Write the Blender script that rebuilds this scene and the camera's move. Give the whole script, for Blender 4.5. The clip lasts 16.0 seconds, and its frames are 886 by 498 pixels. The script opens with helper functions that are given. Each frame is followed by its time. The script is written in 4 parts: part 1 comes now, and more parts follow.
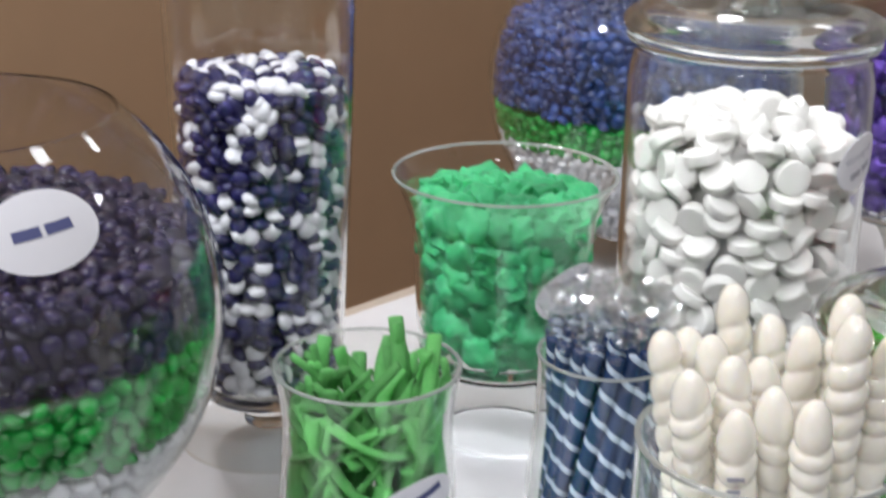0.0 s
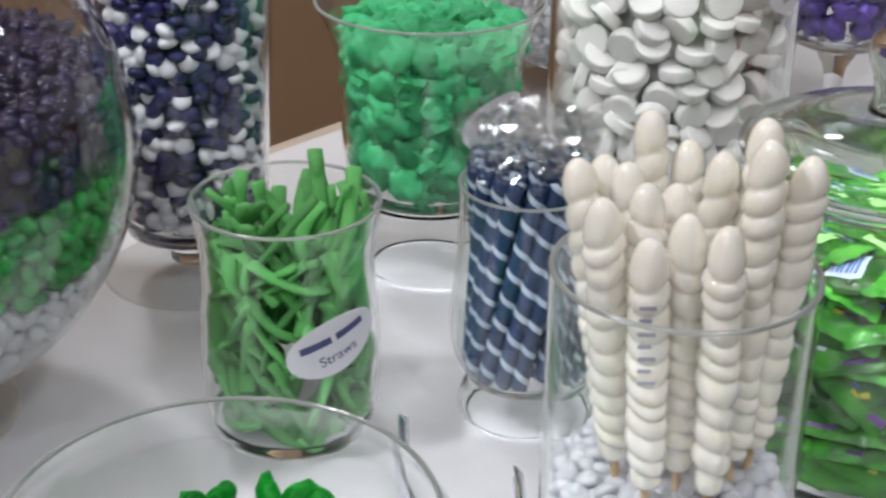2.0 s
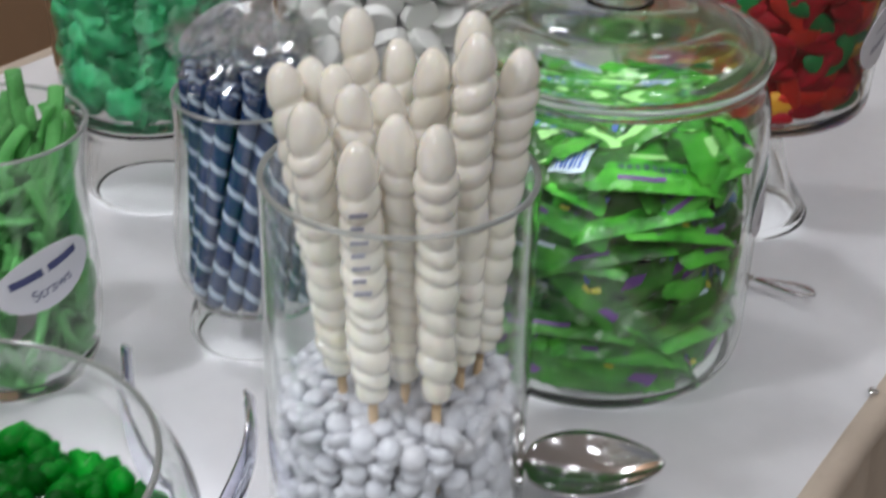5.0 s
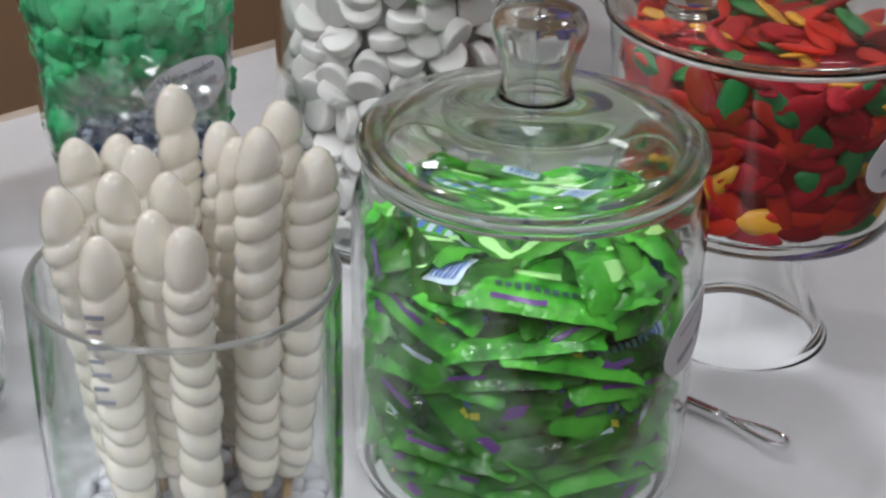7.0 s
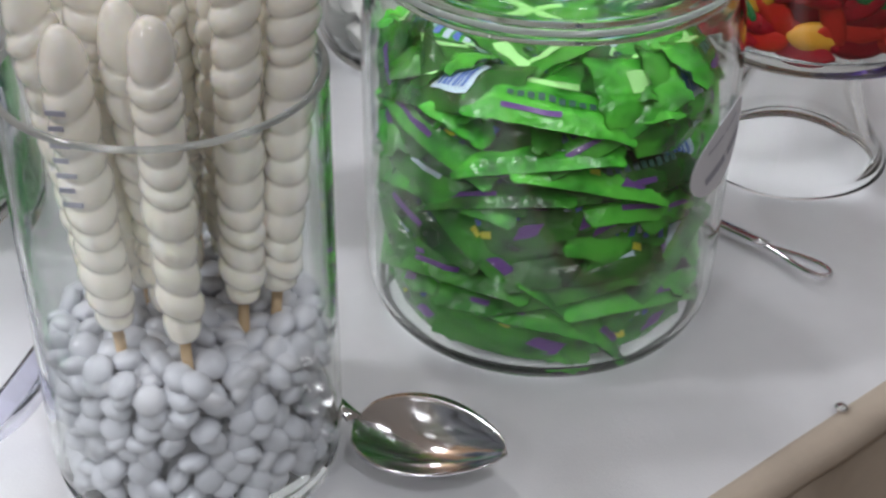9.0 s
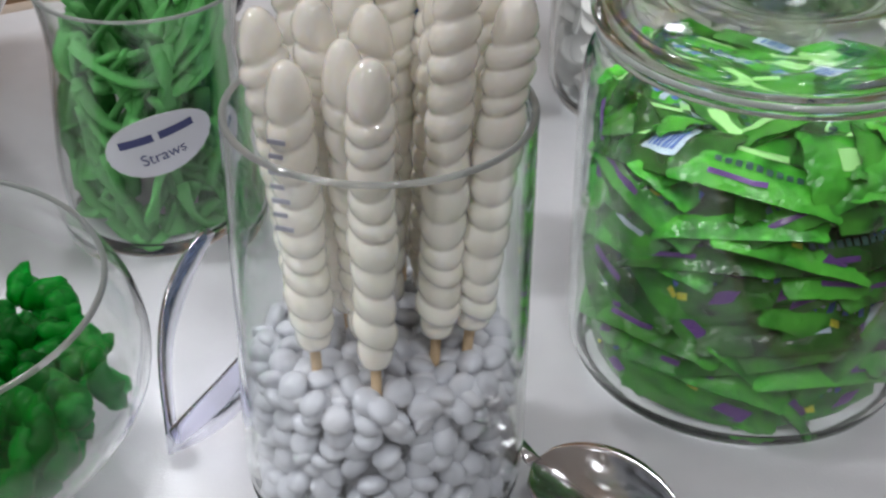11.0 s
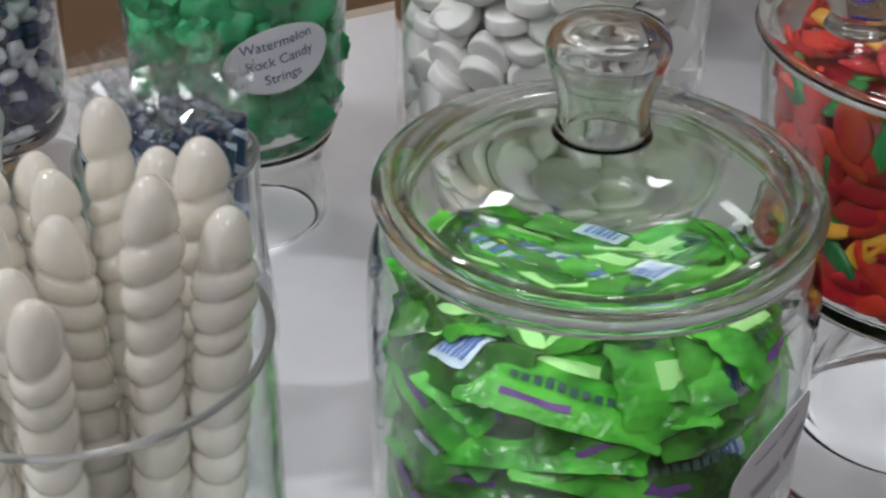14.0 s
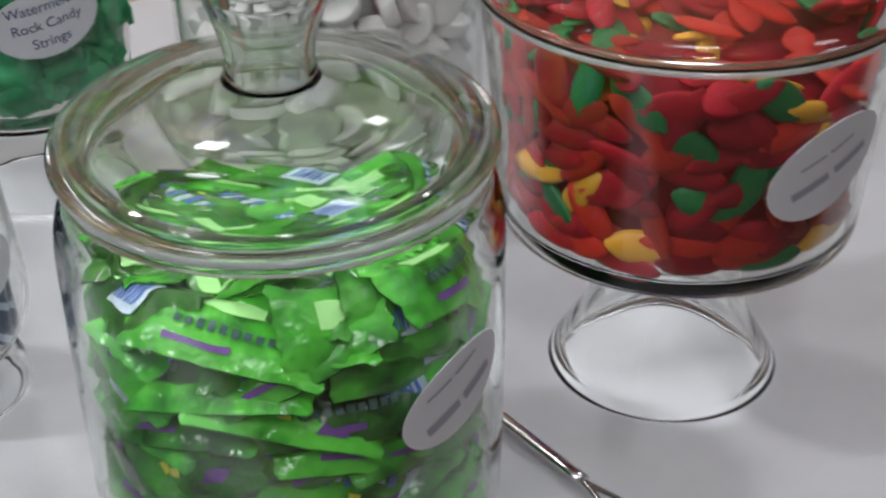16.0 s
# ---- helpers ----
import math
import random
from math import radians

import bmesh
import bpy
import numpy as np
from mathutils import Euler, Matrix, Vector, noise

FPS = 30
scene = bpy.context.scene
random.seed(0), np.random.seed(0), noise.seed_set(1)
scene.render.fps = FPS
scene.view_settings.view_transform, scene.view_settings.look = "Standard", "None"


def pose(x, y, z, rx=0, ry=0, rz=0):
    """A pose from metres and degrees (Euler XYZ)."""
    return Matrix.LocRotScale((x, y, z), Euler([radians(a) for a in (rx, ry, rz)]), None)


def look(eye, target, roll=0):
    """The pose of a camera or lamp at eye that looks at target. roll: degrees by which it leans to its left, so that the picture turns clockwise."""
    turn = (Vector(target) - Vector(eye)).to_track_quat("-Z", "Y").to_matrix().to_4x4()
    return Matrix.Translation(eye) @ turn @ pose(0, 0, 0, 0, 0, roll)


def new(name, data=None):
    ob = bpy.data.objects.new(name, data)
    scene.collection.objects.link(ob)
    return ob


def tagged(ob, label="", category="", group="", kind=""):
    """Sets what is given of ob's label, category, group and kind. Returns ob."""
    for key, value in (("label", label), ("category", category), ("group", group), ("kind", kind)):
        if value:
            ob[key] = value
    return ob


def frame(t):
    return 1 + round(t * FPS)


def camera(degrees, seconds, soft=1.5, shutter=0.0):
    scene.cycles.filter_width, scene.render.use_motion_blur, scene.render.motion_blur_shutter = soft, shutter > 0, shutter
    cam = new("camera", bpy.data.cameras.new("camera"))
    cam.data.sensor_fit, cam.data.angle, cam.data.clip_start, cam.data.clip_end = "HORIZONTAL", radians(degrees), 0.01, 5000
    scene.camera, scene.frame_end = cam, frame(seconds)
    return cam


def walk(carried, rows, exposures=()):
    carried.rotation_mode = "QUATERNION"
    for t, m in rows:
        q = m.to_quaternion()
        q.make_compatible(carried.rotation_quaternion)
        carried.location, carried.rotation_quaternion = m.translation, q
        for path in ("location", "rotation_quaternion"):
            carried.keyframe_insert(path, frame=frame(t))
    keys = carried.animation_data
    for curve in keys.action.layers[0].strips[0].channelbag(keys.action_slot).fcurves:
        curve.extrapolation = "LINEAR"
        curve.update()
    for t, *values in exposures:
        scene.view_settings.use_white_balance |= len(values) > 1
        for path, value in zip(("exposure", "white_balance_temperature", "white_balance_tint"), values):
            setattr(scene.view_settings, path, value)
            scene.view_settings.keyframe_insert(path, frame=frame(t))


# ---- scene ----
cam = camera(33.5, 16.0, soft=2.4, shutter=0.5)
PATH = [
    (0, (-0.015, -0.68, 0.529), (-0.578, 1.119, -0.14), 0.9),
    (0.5, (-0.01, -0.677, 0.525), (-0.531, 1.102, -0.226), 1.2),
    (1, (-0.013, -0.679, 0.521), (-0.524, 1.085, -0.273), 0.8),
    (1.5, (-0.008, -0.668, 0.518), (-0.507, 1.067, -0.341), 0.2),
    (2, (0.004, -0.655, 0.519), (-0.481, 1.077, -0.355), 0.7),
    (2.5, (0.037, -0.631, 0.517), (-0.421, 1.109, -0.356), 0.8),
    (3, (0.056, -0.621, 0.511), (-0.458, 1.077, -0.413), 0.8),
    (3.5, (0.074, -0.62, 0.506), (-0.425, 1.046, -0.481), 1.4),
    (4, (0.059, -0.622, 0.508), (-0.336, 1.056, -0.507), 1.2),
    (4.5, (0.026, -0.632, 0.5), (-0.238, 1.074, -0.51), 1.2),
    (5, (0.031, -0.62, 0.501), (-0.152, 1.12, -0.467), 1.5),
    (5.2, (0.049, -0.605, 0.502), (-0.154, 1.149, -0.438), 2.4),
    (7.3, (0.238, -0.472, 0.499), (-0.353, 1.191, -0.441), 1.6),
    (7.5, (0.245, -0.463, 0.496), (-0.335, 1.196, -0.46), 2.3),
    (8, (0.26, -0.448, 0.479), (-0.364, 1.131, -0.579), 0.6),
    (8.5, (0.256, -0.437, 0.475), (-0.358, 1.101, -0.647), 0.8),
    (9, (0.252, -0.44, 0.467), (-0.396, 1.081, -0.658), 0.7),
    (9.5, (0.241, -0.438, 0.468), (-0.456, 1.061, -0.658), 0.2),
    (9.7, (0.25, -0.438, 0.469), (-0.499, 1.039, -0.653), -0.1),
    (11.8, (0.272, -0.446, 0.49), (-0.685, 0.949, -0.577), 1.3),
    (12, (0.255, -0.418, 0.492), (-0.646, 1.02, -0.566), 1.5),
    (12.5, (0.222, -0.392, 0.496), (-0.466, 1.15, -0.576), 1.5),
    (13, (0.205, -0.374, 0.485), (-0.352, 1.211, -0.6), 0.9),
    (13.5, (0.218, -0.336, 0.485), (-0.449, 1.227, -0.569), 2.0),
    (14, (0.27, -0.282, 0.486), (-0.654, 1.148, -0.563), 0.6),
    (14.5, (0.32, -0.24, 0.475), (-0.667, 1.128, -0.599), 1.2),
    (15, (0.375, -0.209, 0.472), (-0.626, 1.171, -0.574), 1.8),
    (15.5, (0.391, -0.207, 0.465), (-0.61, 1.175, -0.578), 0.5),
    (16, (0.381, -0.225, 0.474), (-0.526, 1.204, -0.592), -0.6),
]
walk(cam, [(t, look(e, g, r)) for t, e, g, r in PATH], exposures=[(0, 0.22), (0.8, 0.12), (1.6, 0.00), (2.6, -0.20), (3.5, -0.36), (5.2, -0.34), (8.5, -0.44), (13, -0.46), (15, -0.60), (16, -0.44)])

# ---- light: recessed ceiling lamps in a closed room ----
world = bpy.data.worlds.new("room_world")
scene.world = world
world.use_nodes = True
world.node_tree.nodes["Background"].inputs[0].default_value = (0.9, 0.95, 1.0, 1)
world.node_tree.nodes["Background"].inputs[1].default_value = 0.02
scene.cycles.transparent_max_bounces = 40
scene.cycles.max_bounces = 20
scene.cycles.transmission_bounces = 16

CEIL = 1.85
FLOOR = -0.75
LAMPS = [(-1.22, -0.62, 22), (0.25, 0.65, 1.5), (0.80, -0.70, 9.0), (-0.30, -1.95, 11.0), (1.3, 1.3, 3.5), (-0.45, 1.9, 4),
         (-1.05, 0.85, 7.5), (-0.35, -0.75, 1.5), (1.45, 0.2, 2.0), (0.35, 1.9, 1.5), (0.75, -1.9, 2.0)]
for lx, ly, watts in LAMPS:
    ld = bpy.data.lights.new("downlight", "AREA")
    ld.shape, ld.size, ld.energy, ld.color = "SQUARE", 0.2, watts, (0.965, 0.985, 1.04)
    lo = new("downlight", ld)
    lo.matrix_world = pose(lx, ly, CEIL - 0.012)

# ---- materials ----


def mat(name):
    m = bpy.data.materials.new(name)
    m.use_nodes = True
    m.node_tree.nodes.clear()
    nt = m.node_tree

    def n(kind, **kw):
        node = nt.nodes.new(kind)
        for k, v in kw.items():
            if k in node.inputs:
                node.inputs[k].default_value = v
        return node
    return m, nt, n


def principled(name, col, rough=0.5, vary=0.0, scale=60.0, bump=0.0, bscale=200.0, rnd=0.0, sss=0.0, trans=0.0, metal=0.0, coat=0.0, col2=None, ior=1.45, island=False):
    """Base colour with noise at two scales, optional bump and per-piece variation."""
    m, nt, n = mat(name)
    out = n("ShaderNodeOutputMaterial")
    p = n("ShaderNodeBsdfPrincipled")
    p.inputs["Roughness"].default_value = rough
    p.inputs["Metallic"].default_value = metal
    p.inputs["IOR"].default_value = ior
    p.inputs["Transmission Weight"].default_value = trans
    p.inputs["Coat Weight"].default_value = coat
    p.inputs["Coat Roughness"].default_value = 0.05
    if sss:
        p.inputs["Subsurface Weight"].default_value = sss
        p.inputs["Subsurface Radius"].default_value = (1.0, 0.75, 0.4) if col[0] > col[1] else (0.6, 0.8, 0.6)
        p.inputs["Subsurface Scale"].default_value = 0.004 if col[0] > col[1] else 0.01
    nt.links.new(p.outputs[0], out.inputs[0])
    tc = n("ShaderNodeTexCoord")
    base = n("ShaderNodeRGB")
    base.outputs[0].default_value = (*col, 1)
    sock = base.outputs[0]
    if vary:
        n1 = n("ShaderNodeTexNoise", Scale=scale, Detail=4.0)
        n2 = n("ShaderNodeTexNoise", Scale=scale * 7.3, Detail=2.0)
        nt.links.new(tc.outputs["Object"], n1.inputs["Vector"])
        nt.links.new(tc.outputs["Object"], n2.inputs["Vector"])
        add = n("ShaderNodeMath")
        nt.links.new(n1.outputs[0], add.inputs[0])
        nt.links.new(n2.outputs[0], add.inputs[1])
        half = n("ShaderNodeMath")
        half.operation = "MULTIPLY"
        half.inputs[1].default_value = 0.5
        nt.links.new(add.outputs[0], half.inputs[0])
        mix = n("ShaderNodeMix")
        mix.data_type = "RGBA"
        mix.inputs[6].default_value = (*[c * (1 - vary) for c in col], 1)
        mix.inputs[7].default_value = (*(col2 or [min(1, c * (1 + vary)) for c in col]), 1)
        nt.links.new(half.outputs[0], mix.inputs[0])
        sock = mix.outputs[2]
    if rnd:
        src = n("ShaderNodeNewGeometry").outputs["Random Per Island"] if island else n("ShaderNodeObjectInfo").outputs["Random"]
        mr = n("ShaderNodeMapRange")
        mr.inputs[3].default_value, mr.inputs[4].default_value = 1 - rnd, 1 + rnd
        nt.links.new(src, mr.inputs[0])
        hsv = n("ShaderNodeHueSaturation")
        nt.links.new(sock, hsv.inputs["Color"])
        nt.links.new(mr.outputs[0], hsv.inputs["Value"])
        sock = hsv.outputs[0]
    nt.links.new(sock, p.inputs["Base Color"])
    if bump:
        nb = n("ShaderNodeTexNoise", Scale=bscale, Detail=3.0)
        nt.links.new(tc.outputs["Object"], nb.inputs["Vector"])
        bn = n("ShaderNodeBump", Strength=bump, Distance=0.002)
        nt.links.new(nb.outputs[0], bn.inputs["Height"])
        nt.links.new(bn.outputs[0], p.inputs["Normal"])
    return m


def thin_glass(name, tint=(0.985, 0.99, 0.985), edge=0.62, base=0.018, rough=0.0):
    """Clear vessel wall: see-through, with gloss that grows towards grazing angles."""
    m, nt, n = mat(name)
    out = n("ShaderNodeOutputMaterial")
    tr = n("ShaderNodeBsdfTransparent")
    tr.inputs[0].default_value = (*tint, 1)
    gl = n("ShaderNodeBsdfGlossy", Roughness=rough)
    gl.inputs["Color"].default_value = (0.95, 0.97, 0.96, 1)
    lw = n("ShaderNodeLayerWeight", Blend=0.5)
    pw = n("ShaderNodeMath")
    pw.operation = "POWER"
    pw.inputs[1].default_value = 4.0
    ma = n("ShaderNodeMath")
    ma.operation = "MULTIPLY_ADD"
    ma.inputs[1].default_value, ma.inputs[2].default_value = edge, base
    mix = n("ShaderNodeMixShader")
    nt.links.new(lw.outputs["Facing"], pw.inputs[0])
    nt.links.new(pw.outputs[0], ma.inputs[0])
    nt.links.new(ma.outputs[0], mix.inputs[0])
    nt.links.new(tr.outputs[0], mix.inputs[1])
    nt.links.new(gl.outputs[0], mix.inputs[2])
    nt.links.new(mix.outputs[0], out.inputs[0])
    return m


def solid_glass(name, col=(0.96, 0.985, 0.97), clear=0.0):
    """Refracting glass; clear softens it for thin blown walls, whose bending of light is slight."""
    m, nt, n = mat(name)
    out = n("ShaderNodeOutputMaterial")
    g = n("ShaderNodeBsdfGlass", Roughness=0.0, IOR=1.47)
    g.inputs["Color"].default_value = (*col, 1)
    if clear:
        tr = n("ShaderNodeBsdfTransparent")
        tr.inputs[0].default_value = (*col, 1)
        mix = n("ShaderNodeMixShader", Fac=clear)
        mix.inputs[0].default_value = clear
        nt.links.new(g.outputs[0], mix.inputs[1])
        nt.links.new(tr.outputs[0], mix.inputs[2])
        nt.links.new(mix.outputs[0], out.inputs[0])
    else:
        nt.links.new(g.outputs[0], out.inputs[0])
    return m


GLASS = solid_glass("clear_glass", (0.985, 0.99, 0.985))
GREENGLASS = solid_glass("green_edged_glass", (0.982, 0.99, 0.983))
LIDGLASS = solid_glass("lid_glass", (0.98, 0.99, 0.98), 0.1)
FOOTGLASS = solid_glass("foot_glass", (0.98, 0.988, 0.985))
THICK = solid_glass("thick_clear_glass", (0.98, 0.99, 0.985))


def painted_glow_rim(name):
    """Rounded rim: pale colour stands in for light gathered all round, gloss on top."""
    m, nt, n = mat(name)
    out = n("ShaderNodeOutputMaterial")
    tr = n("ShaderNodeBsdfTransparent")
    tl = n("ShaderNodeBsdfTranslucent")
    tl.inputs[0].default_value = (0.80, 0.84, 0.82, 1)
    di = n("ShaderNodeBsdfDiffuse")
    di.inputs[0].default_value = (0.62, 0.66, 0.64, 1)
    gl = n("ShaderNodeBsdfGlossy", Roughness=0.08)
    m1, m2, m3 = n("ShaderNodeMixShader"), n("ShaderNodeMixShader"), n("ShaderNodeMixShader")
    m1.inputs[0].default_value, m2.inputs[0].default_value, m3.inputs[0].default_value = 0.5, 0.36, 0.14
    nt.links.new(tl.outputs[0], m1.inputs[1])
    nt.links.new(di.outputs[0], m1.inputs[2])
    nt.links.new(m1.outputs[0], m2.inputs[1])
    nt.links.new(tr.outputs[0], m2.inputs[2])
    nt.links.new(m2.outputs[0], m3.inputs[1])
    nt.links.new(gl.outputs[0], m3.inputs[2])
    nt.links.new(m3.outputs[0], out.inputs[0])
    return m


GLOWLIP = painted_glow_rim("painted_glow_rim")
THINFOOT = thin_glass("thin_foot_glass", (0.945, 0.955, 0.95), 0.65, 0.04)
CELLO = thin_glass("cellophane", (0.986, 0.988, 0.992), 0.50, 0.085, 0.07)
PLASTIC = solid_glass("clear_plastic", (0.90, 0.90, 0.97))
CLEAR = {THINFOOT, GLASS, GREENGLASS, LIDGLASS, FOOTGLASS, THICK, PLASTIC}
STEEL = principled("polished_steel", (0.84, 0.84, 0.86), 0.11, 0.06, 30, 0.02, 300, metal=1.0)
CLOTH = principled("white_tablecloth", (0.76, 0.76, 0.78), 0.62, 0.05, 9, 0.12, 900, col2=(0.82, 0.82, 0.84))
SKIRT = principled("beige_table_skirt", (0.56, 0.47, 0.38), 0.8, 0.12, 14, 0.2, 900)
WALLM = principled("brown_wall_paint", (0.43, 0.275, 0.165), 0.85, 0.10, 1.4, 0.1, 260)
FLOORM = principled("brown_carpet", (0.22, 0.18, 0.145), 0.95, 0.3, 25, 0.5, 700)
LIGHTWALL = principled("unseen_wall_off_white", (0.74, 0.73, 0.71), 0.85, 0.06, 2.0, 0.1, 260)
CEILM = principled("ceiling_tile", (0.84, 0.83, 0.81), 0.9, 0.06, 12, 0.2, 400)
PAPER = principled("white_label_paper", (0.75, 0.75, 0.80), 0.6, 0.03, 120)
INK = principled("navy_label_ink", (0.08, 0.09, 0.22), 0.7)
GREYINK = principled("grey_label_ink", (0.38, 0.38, 0.45), 0.7)
NAVY = principled("navy_candy_shell", (0.014, 0.013, 0.072), 0.22, 0.3, 90, coat=0.5, rnd=0.35, island=True)
PURPLE = principled("dark_purple_candy_shell", (0.011, 0.008, 0.036), 0.2, 0.3, 90, coat=0.15, rnd=0.4, island=True)
BLUE = principled("blue_candy_shell", (0.014, 0.036, 0.13), 0.22, 0.3, 90, coat=0.5, rnd=0.4, island=True)
GREENB = principled("green_candy_shell", (0.010, 0.22, 0.035), 0.22, 0.25, 90, coat=0.5, rnd=0.25, island=True)
WHITEB = principled("white_candy_shell", (0.56, 0.57, 0.62), 0.3, 0.06, 90, coat=0.3, rnd=0.06)
WHITEI = principled("white_candy_shell_joined", (0.60, 0.60, 0.64), 0.3, 0.06, 90, coat=0.3, rnd=0.06, island=True)
MINT = principled("chalk_mint", (0.67, 0.65, 0.63), 0.7, 0.05, 70, 0.15, 900, rnd=0.05)
CREAM = principled("cream_pulled_sugar", (0.96, 0.90, 0.77), 0.17, 0.05, 45, 0.16, 240, rnd=0.04, coat=0.9, sss=0.2, col2=(0.98, 0.96, 0.91))
WOOD = principled("pale_wood_stick", (0.58, 0.42, 0.26), 0.7, 0.2, 90, 0.2, 500)
ROCK = principled("green_rock_candy", (0.03, 0.50, 0.17), 0.42, 0.3, 90, 0.3, 300, rnd=0.35, sss=0.6, trans=0.25, ior=1.25, col2=(0.14, 0.68, 0.33))
STRAW = principled("sour_green_candy", (0.10, 0.50, 0.11), 0.5, 0.3, 120, 0.6, 900, rnd=0.35, sss=0.3, trans=0.25, ior=1.25, col2=(0.24, 0.66, 0.22))
GUMMY = principled("green_gummy", (0.003, 0.34, 0.024), 0.34, 0.3, 60, 0.1, 200, rnd=0.45, sss=0.3, trans=0.65, ior=1.22)
REDG = principled("red_gummy", (0.46, 0.010, 0.026), 0.48, 0.25, 60, 0.1, 260, rnd=0.25, sss=0.4, trans=0.5, ior=1.22)
ORANGEG = principled("orange_red_gummy", (0.66, 0.036, 0.024), 0.48, 0.25, 60, 0.1, 260, rnd=0.2, sss=0.4, trans=0.5, ior=1.22)
YELG = principled("yellow_gummy", (0.55, 0.27, 0.02), 0.42, 0.2, 60, 0.1, 260, rnd=0.15, sss=0.3)
LEAFG = principled("dark_green_gummy", (0.008, 0.13, 0.030), 0.4, 0.25, 60, 0.1, 260, rnd=0.25, trans=0.1)
FOIL = principled("purple_foil", (0.10, 0.05, 0.32), 0.25, 0.4, 60, 0.6, 180, rnd=0.4, metal=0.6)


def striped(name):
    """Navy stick with white bands that wind round it."""
    m, nt, n = mat(name)
    out = n("ShaderNodeOutputMaterial")
    p = n("ShaderNodeBsdfPrincipled", Roughness=0.18)
    p.inputs["Coat Weight"].default_value = 0.6
    tc = n("ShaderNodeTexCoord")
    sep = n("ShaderNodeSeparateXYZ")
    nt.links.new(tc.outputs["Object"], sep.inputs[0])

    def op(kind, a, b):
        o = n("ShaderNodeMath")
        o.operation = kind
        for i, v in enumerate((a, b)):
            if isinstance(v, (int, float)):
                o.inputs[i].default_value = v
            else:
                nt.links.new(v, o.inputs[i])
        return o.outputs[0]
    ang = op("DIVIDE", op("ARCTAN2", sep.outputs[1], sep.outputs[0]), 2 * math.pi)
    turns = op("ADD", ang, op("MULTIPLY", sep.outputs[2], 57.0))
    fr = op("FRACT", turns, 0.0)
    wide = op("LESS_THAN", fr, 0.24)
    mix = n("ShaderNodeMix")
    mix.data_type = "RGBA"
    mix.inputs[6].default_value = (0.016, 0.045, 0.13, 1)
    mix.inputs[7].default_value = (0.50, 0.60, 0.72, 1)
    nt.links.new(wide, mix.inputs[0])
    nt.links.new(mix.outputs[2], p.inputs["Base Color"])
    nt.links.new(p.outputs[0], out.inputs[0])
    return m


STRIPE = striped("navy_white_striped_sugar")


def wrapper_material(name):
    """Lime foil wrapper, glossy, with crinkles and lighter and darker pieces."""
    m, nt, n = mat(name)
    out = n("ShaderNodeOutputMaterial")
    p = n("ShaderNodeBsdfPrincipled", Roughness=0.24)
    p.inputs["Coat Weight"].default_value = 0.5
    tc = n("ShaderNodeTexCoord")
    info = n("ShaderNodeObjectInfo")
    nz = n("ShaderNodeTexNoise", Scale=55.0, Detail=3.0)
    off = n("ShaderNodeVectorMath")
    off.operation = "ADD"
    nt.links.new(tc.outputs["Object"], off.inputs[0])
    nt.links.new(info.outputs["Random"], off.inputs[1])
    nt.links.new(off.outputs[0], nz.inputs["Vector"])
    ramp = n("ShaderNodeValToRGB")
    e = ramp.color_ramp.elements
    e[0].position, e[0].color = 0.30, (0.010, 0.13, 0.008, 1)
    e[1].position, e[1].color = 0.62, (0.11, 0.60, 0.050, 1)
    mid = ramp.color_ramp.elements.new(0.46)
    mid.color = (0.050, 0.40, 0.026, 1)
    nt.links.new(nz.outputs[0], ramp.inputs[0])
    hsv = n("ShaderNodeHueSaturation")
    mr = n("ShaderNodeMapRange")
    mr.inputs[3].default_value, mr.inputs[4].default_value = 0.20, 1.10
    nt.links.new(info.outputs["Random"], mr.inputs[0])
    nt.links.new(mr.outputs[0], hsv.inputs["Value"])
    nt.links.new(ramp.outputs[0], hsv.inputs["Color"])
    nt.links.new(hsv.outputs[0], p.inputs["Base Color"])
    nb = n("ShaderNodeTexNoise", Scale=140.0, Detail=2.0)
    nt.links.new(off.outputs[0], nb.inputs["Vector"])
    bn = n("ShaderNodeBump", Strength=0.6, Distance=0.003)
    nt.links.new(nb.outputs[0], bn.inputs["Height"])
    nt.links.new(bn.outputs[0], p.inputs["Normal"])
    nt.links.new(p.outputs[0], out.inputs[0])
    return m


WRAP = wrapper_material("lime_wrapper")
PRINTV = principled("violet_print", (0.13, 0.05, 0.24), 0.3, 0.3, 90, coat=0.4)
PRINTW = principled("white_print", (0.50, 0.62, 0.70), 0.3, 0.2, 90, coat=0.4)
PRINTB = principled("blue_print", (0.08, 0.16, 0.48), 0.35, 0.2, 90)
PRINTD = principled("dark_print", (0.03, 0.09, 0.08), 0.35, 0.2, 90)
PRINTL = principled("pale_green_print", (0.40, 0.80, 0.28), 0.3, 0.2, 90, coat=0.4)
PRINTY = principled("yellow_print", (0.7, 0.7, 0.05), 0.3, 0.2, 90, coat=0.4)

# ---- building helpers ----


def part(name, bm, material, parent, label="", smooth=True):
    me = bpy.data.meshes.new(name)
    bm.to_mesh(me)
    bm.free()
    return part_mesh(name, me, material, parent, label, smooth)


def part_mesh(name, me, material, parent, label="", smooth=True):
    if material and not me.materials:
        me.materials.append(material)
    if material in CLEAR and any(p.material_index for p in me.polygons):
        me.materials.append(GLOWLIP)
    if smooth:
        me.polygons.foreach_set("use_smooth", [True] * len(me.polygons))
    ob = new(name, me)
    ob.parent = parent
    if material in CLEAR:
        ob.visible_shadow = False
    if label:
        tagged(ob, label)
    return ob


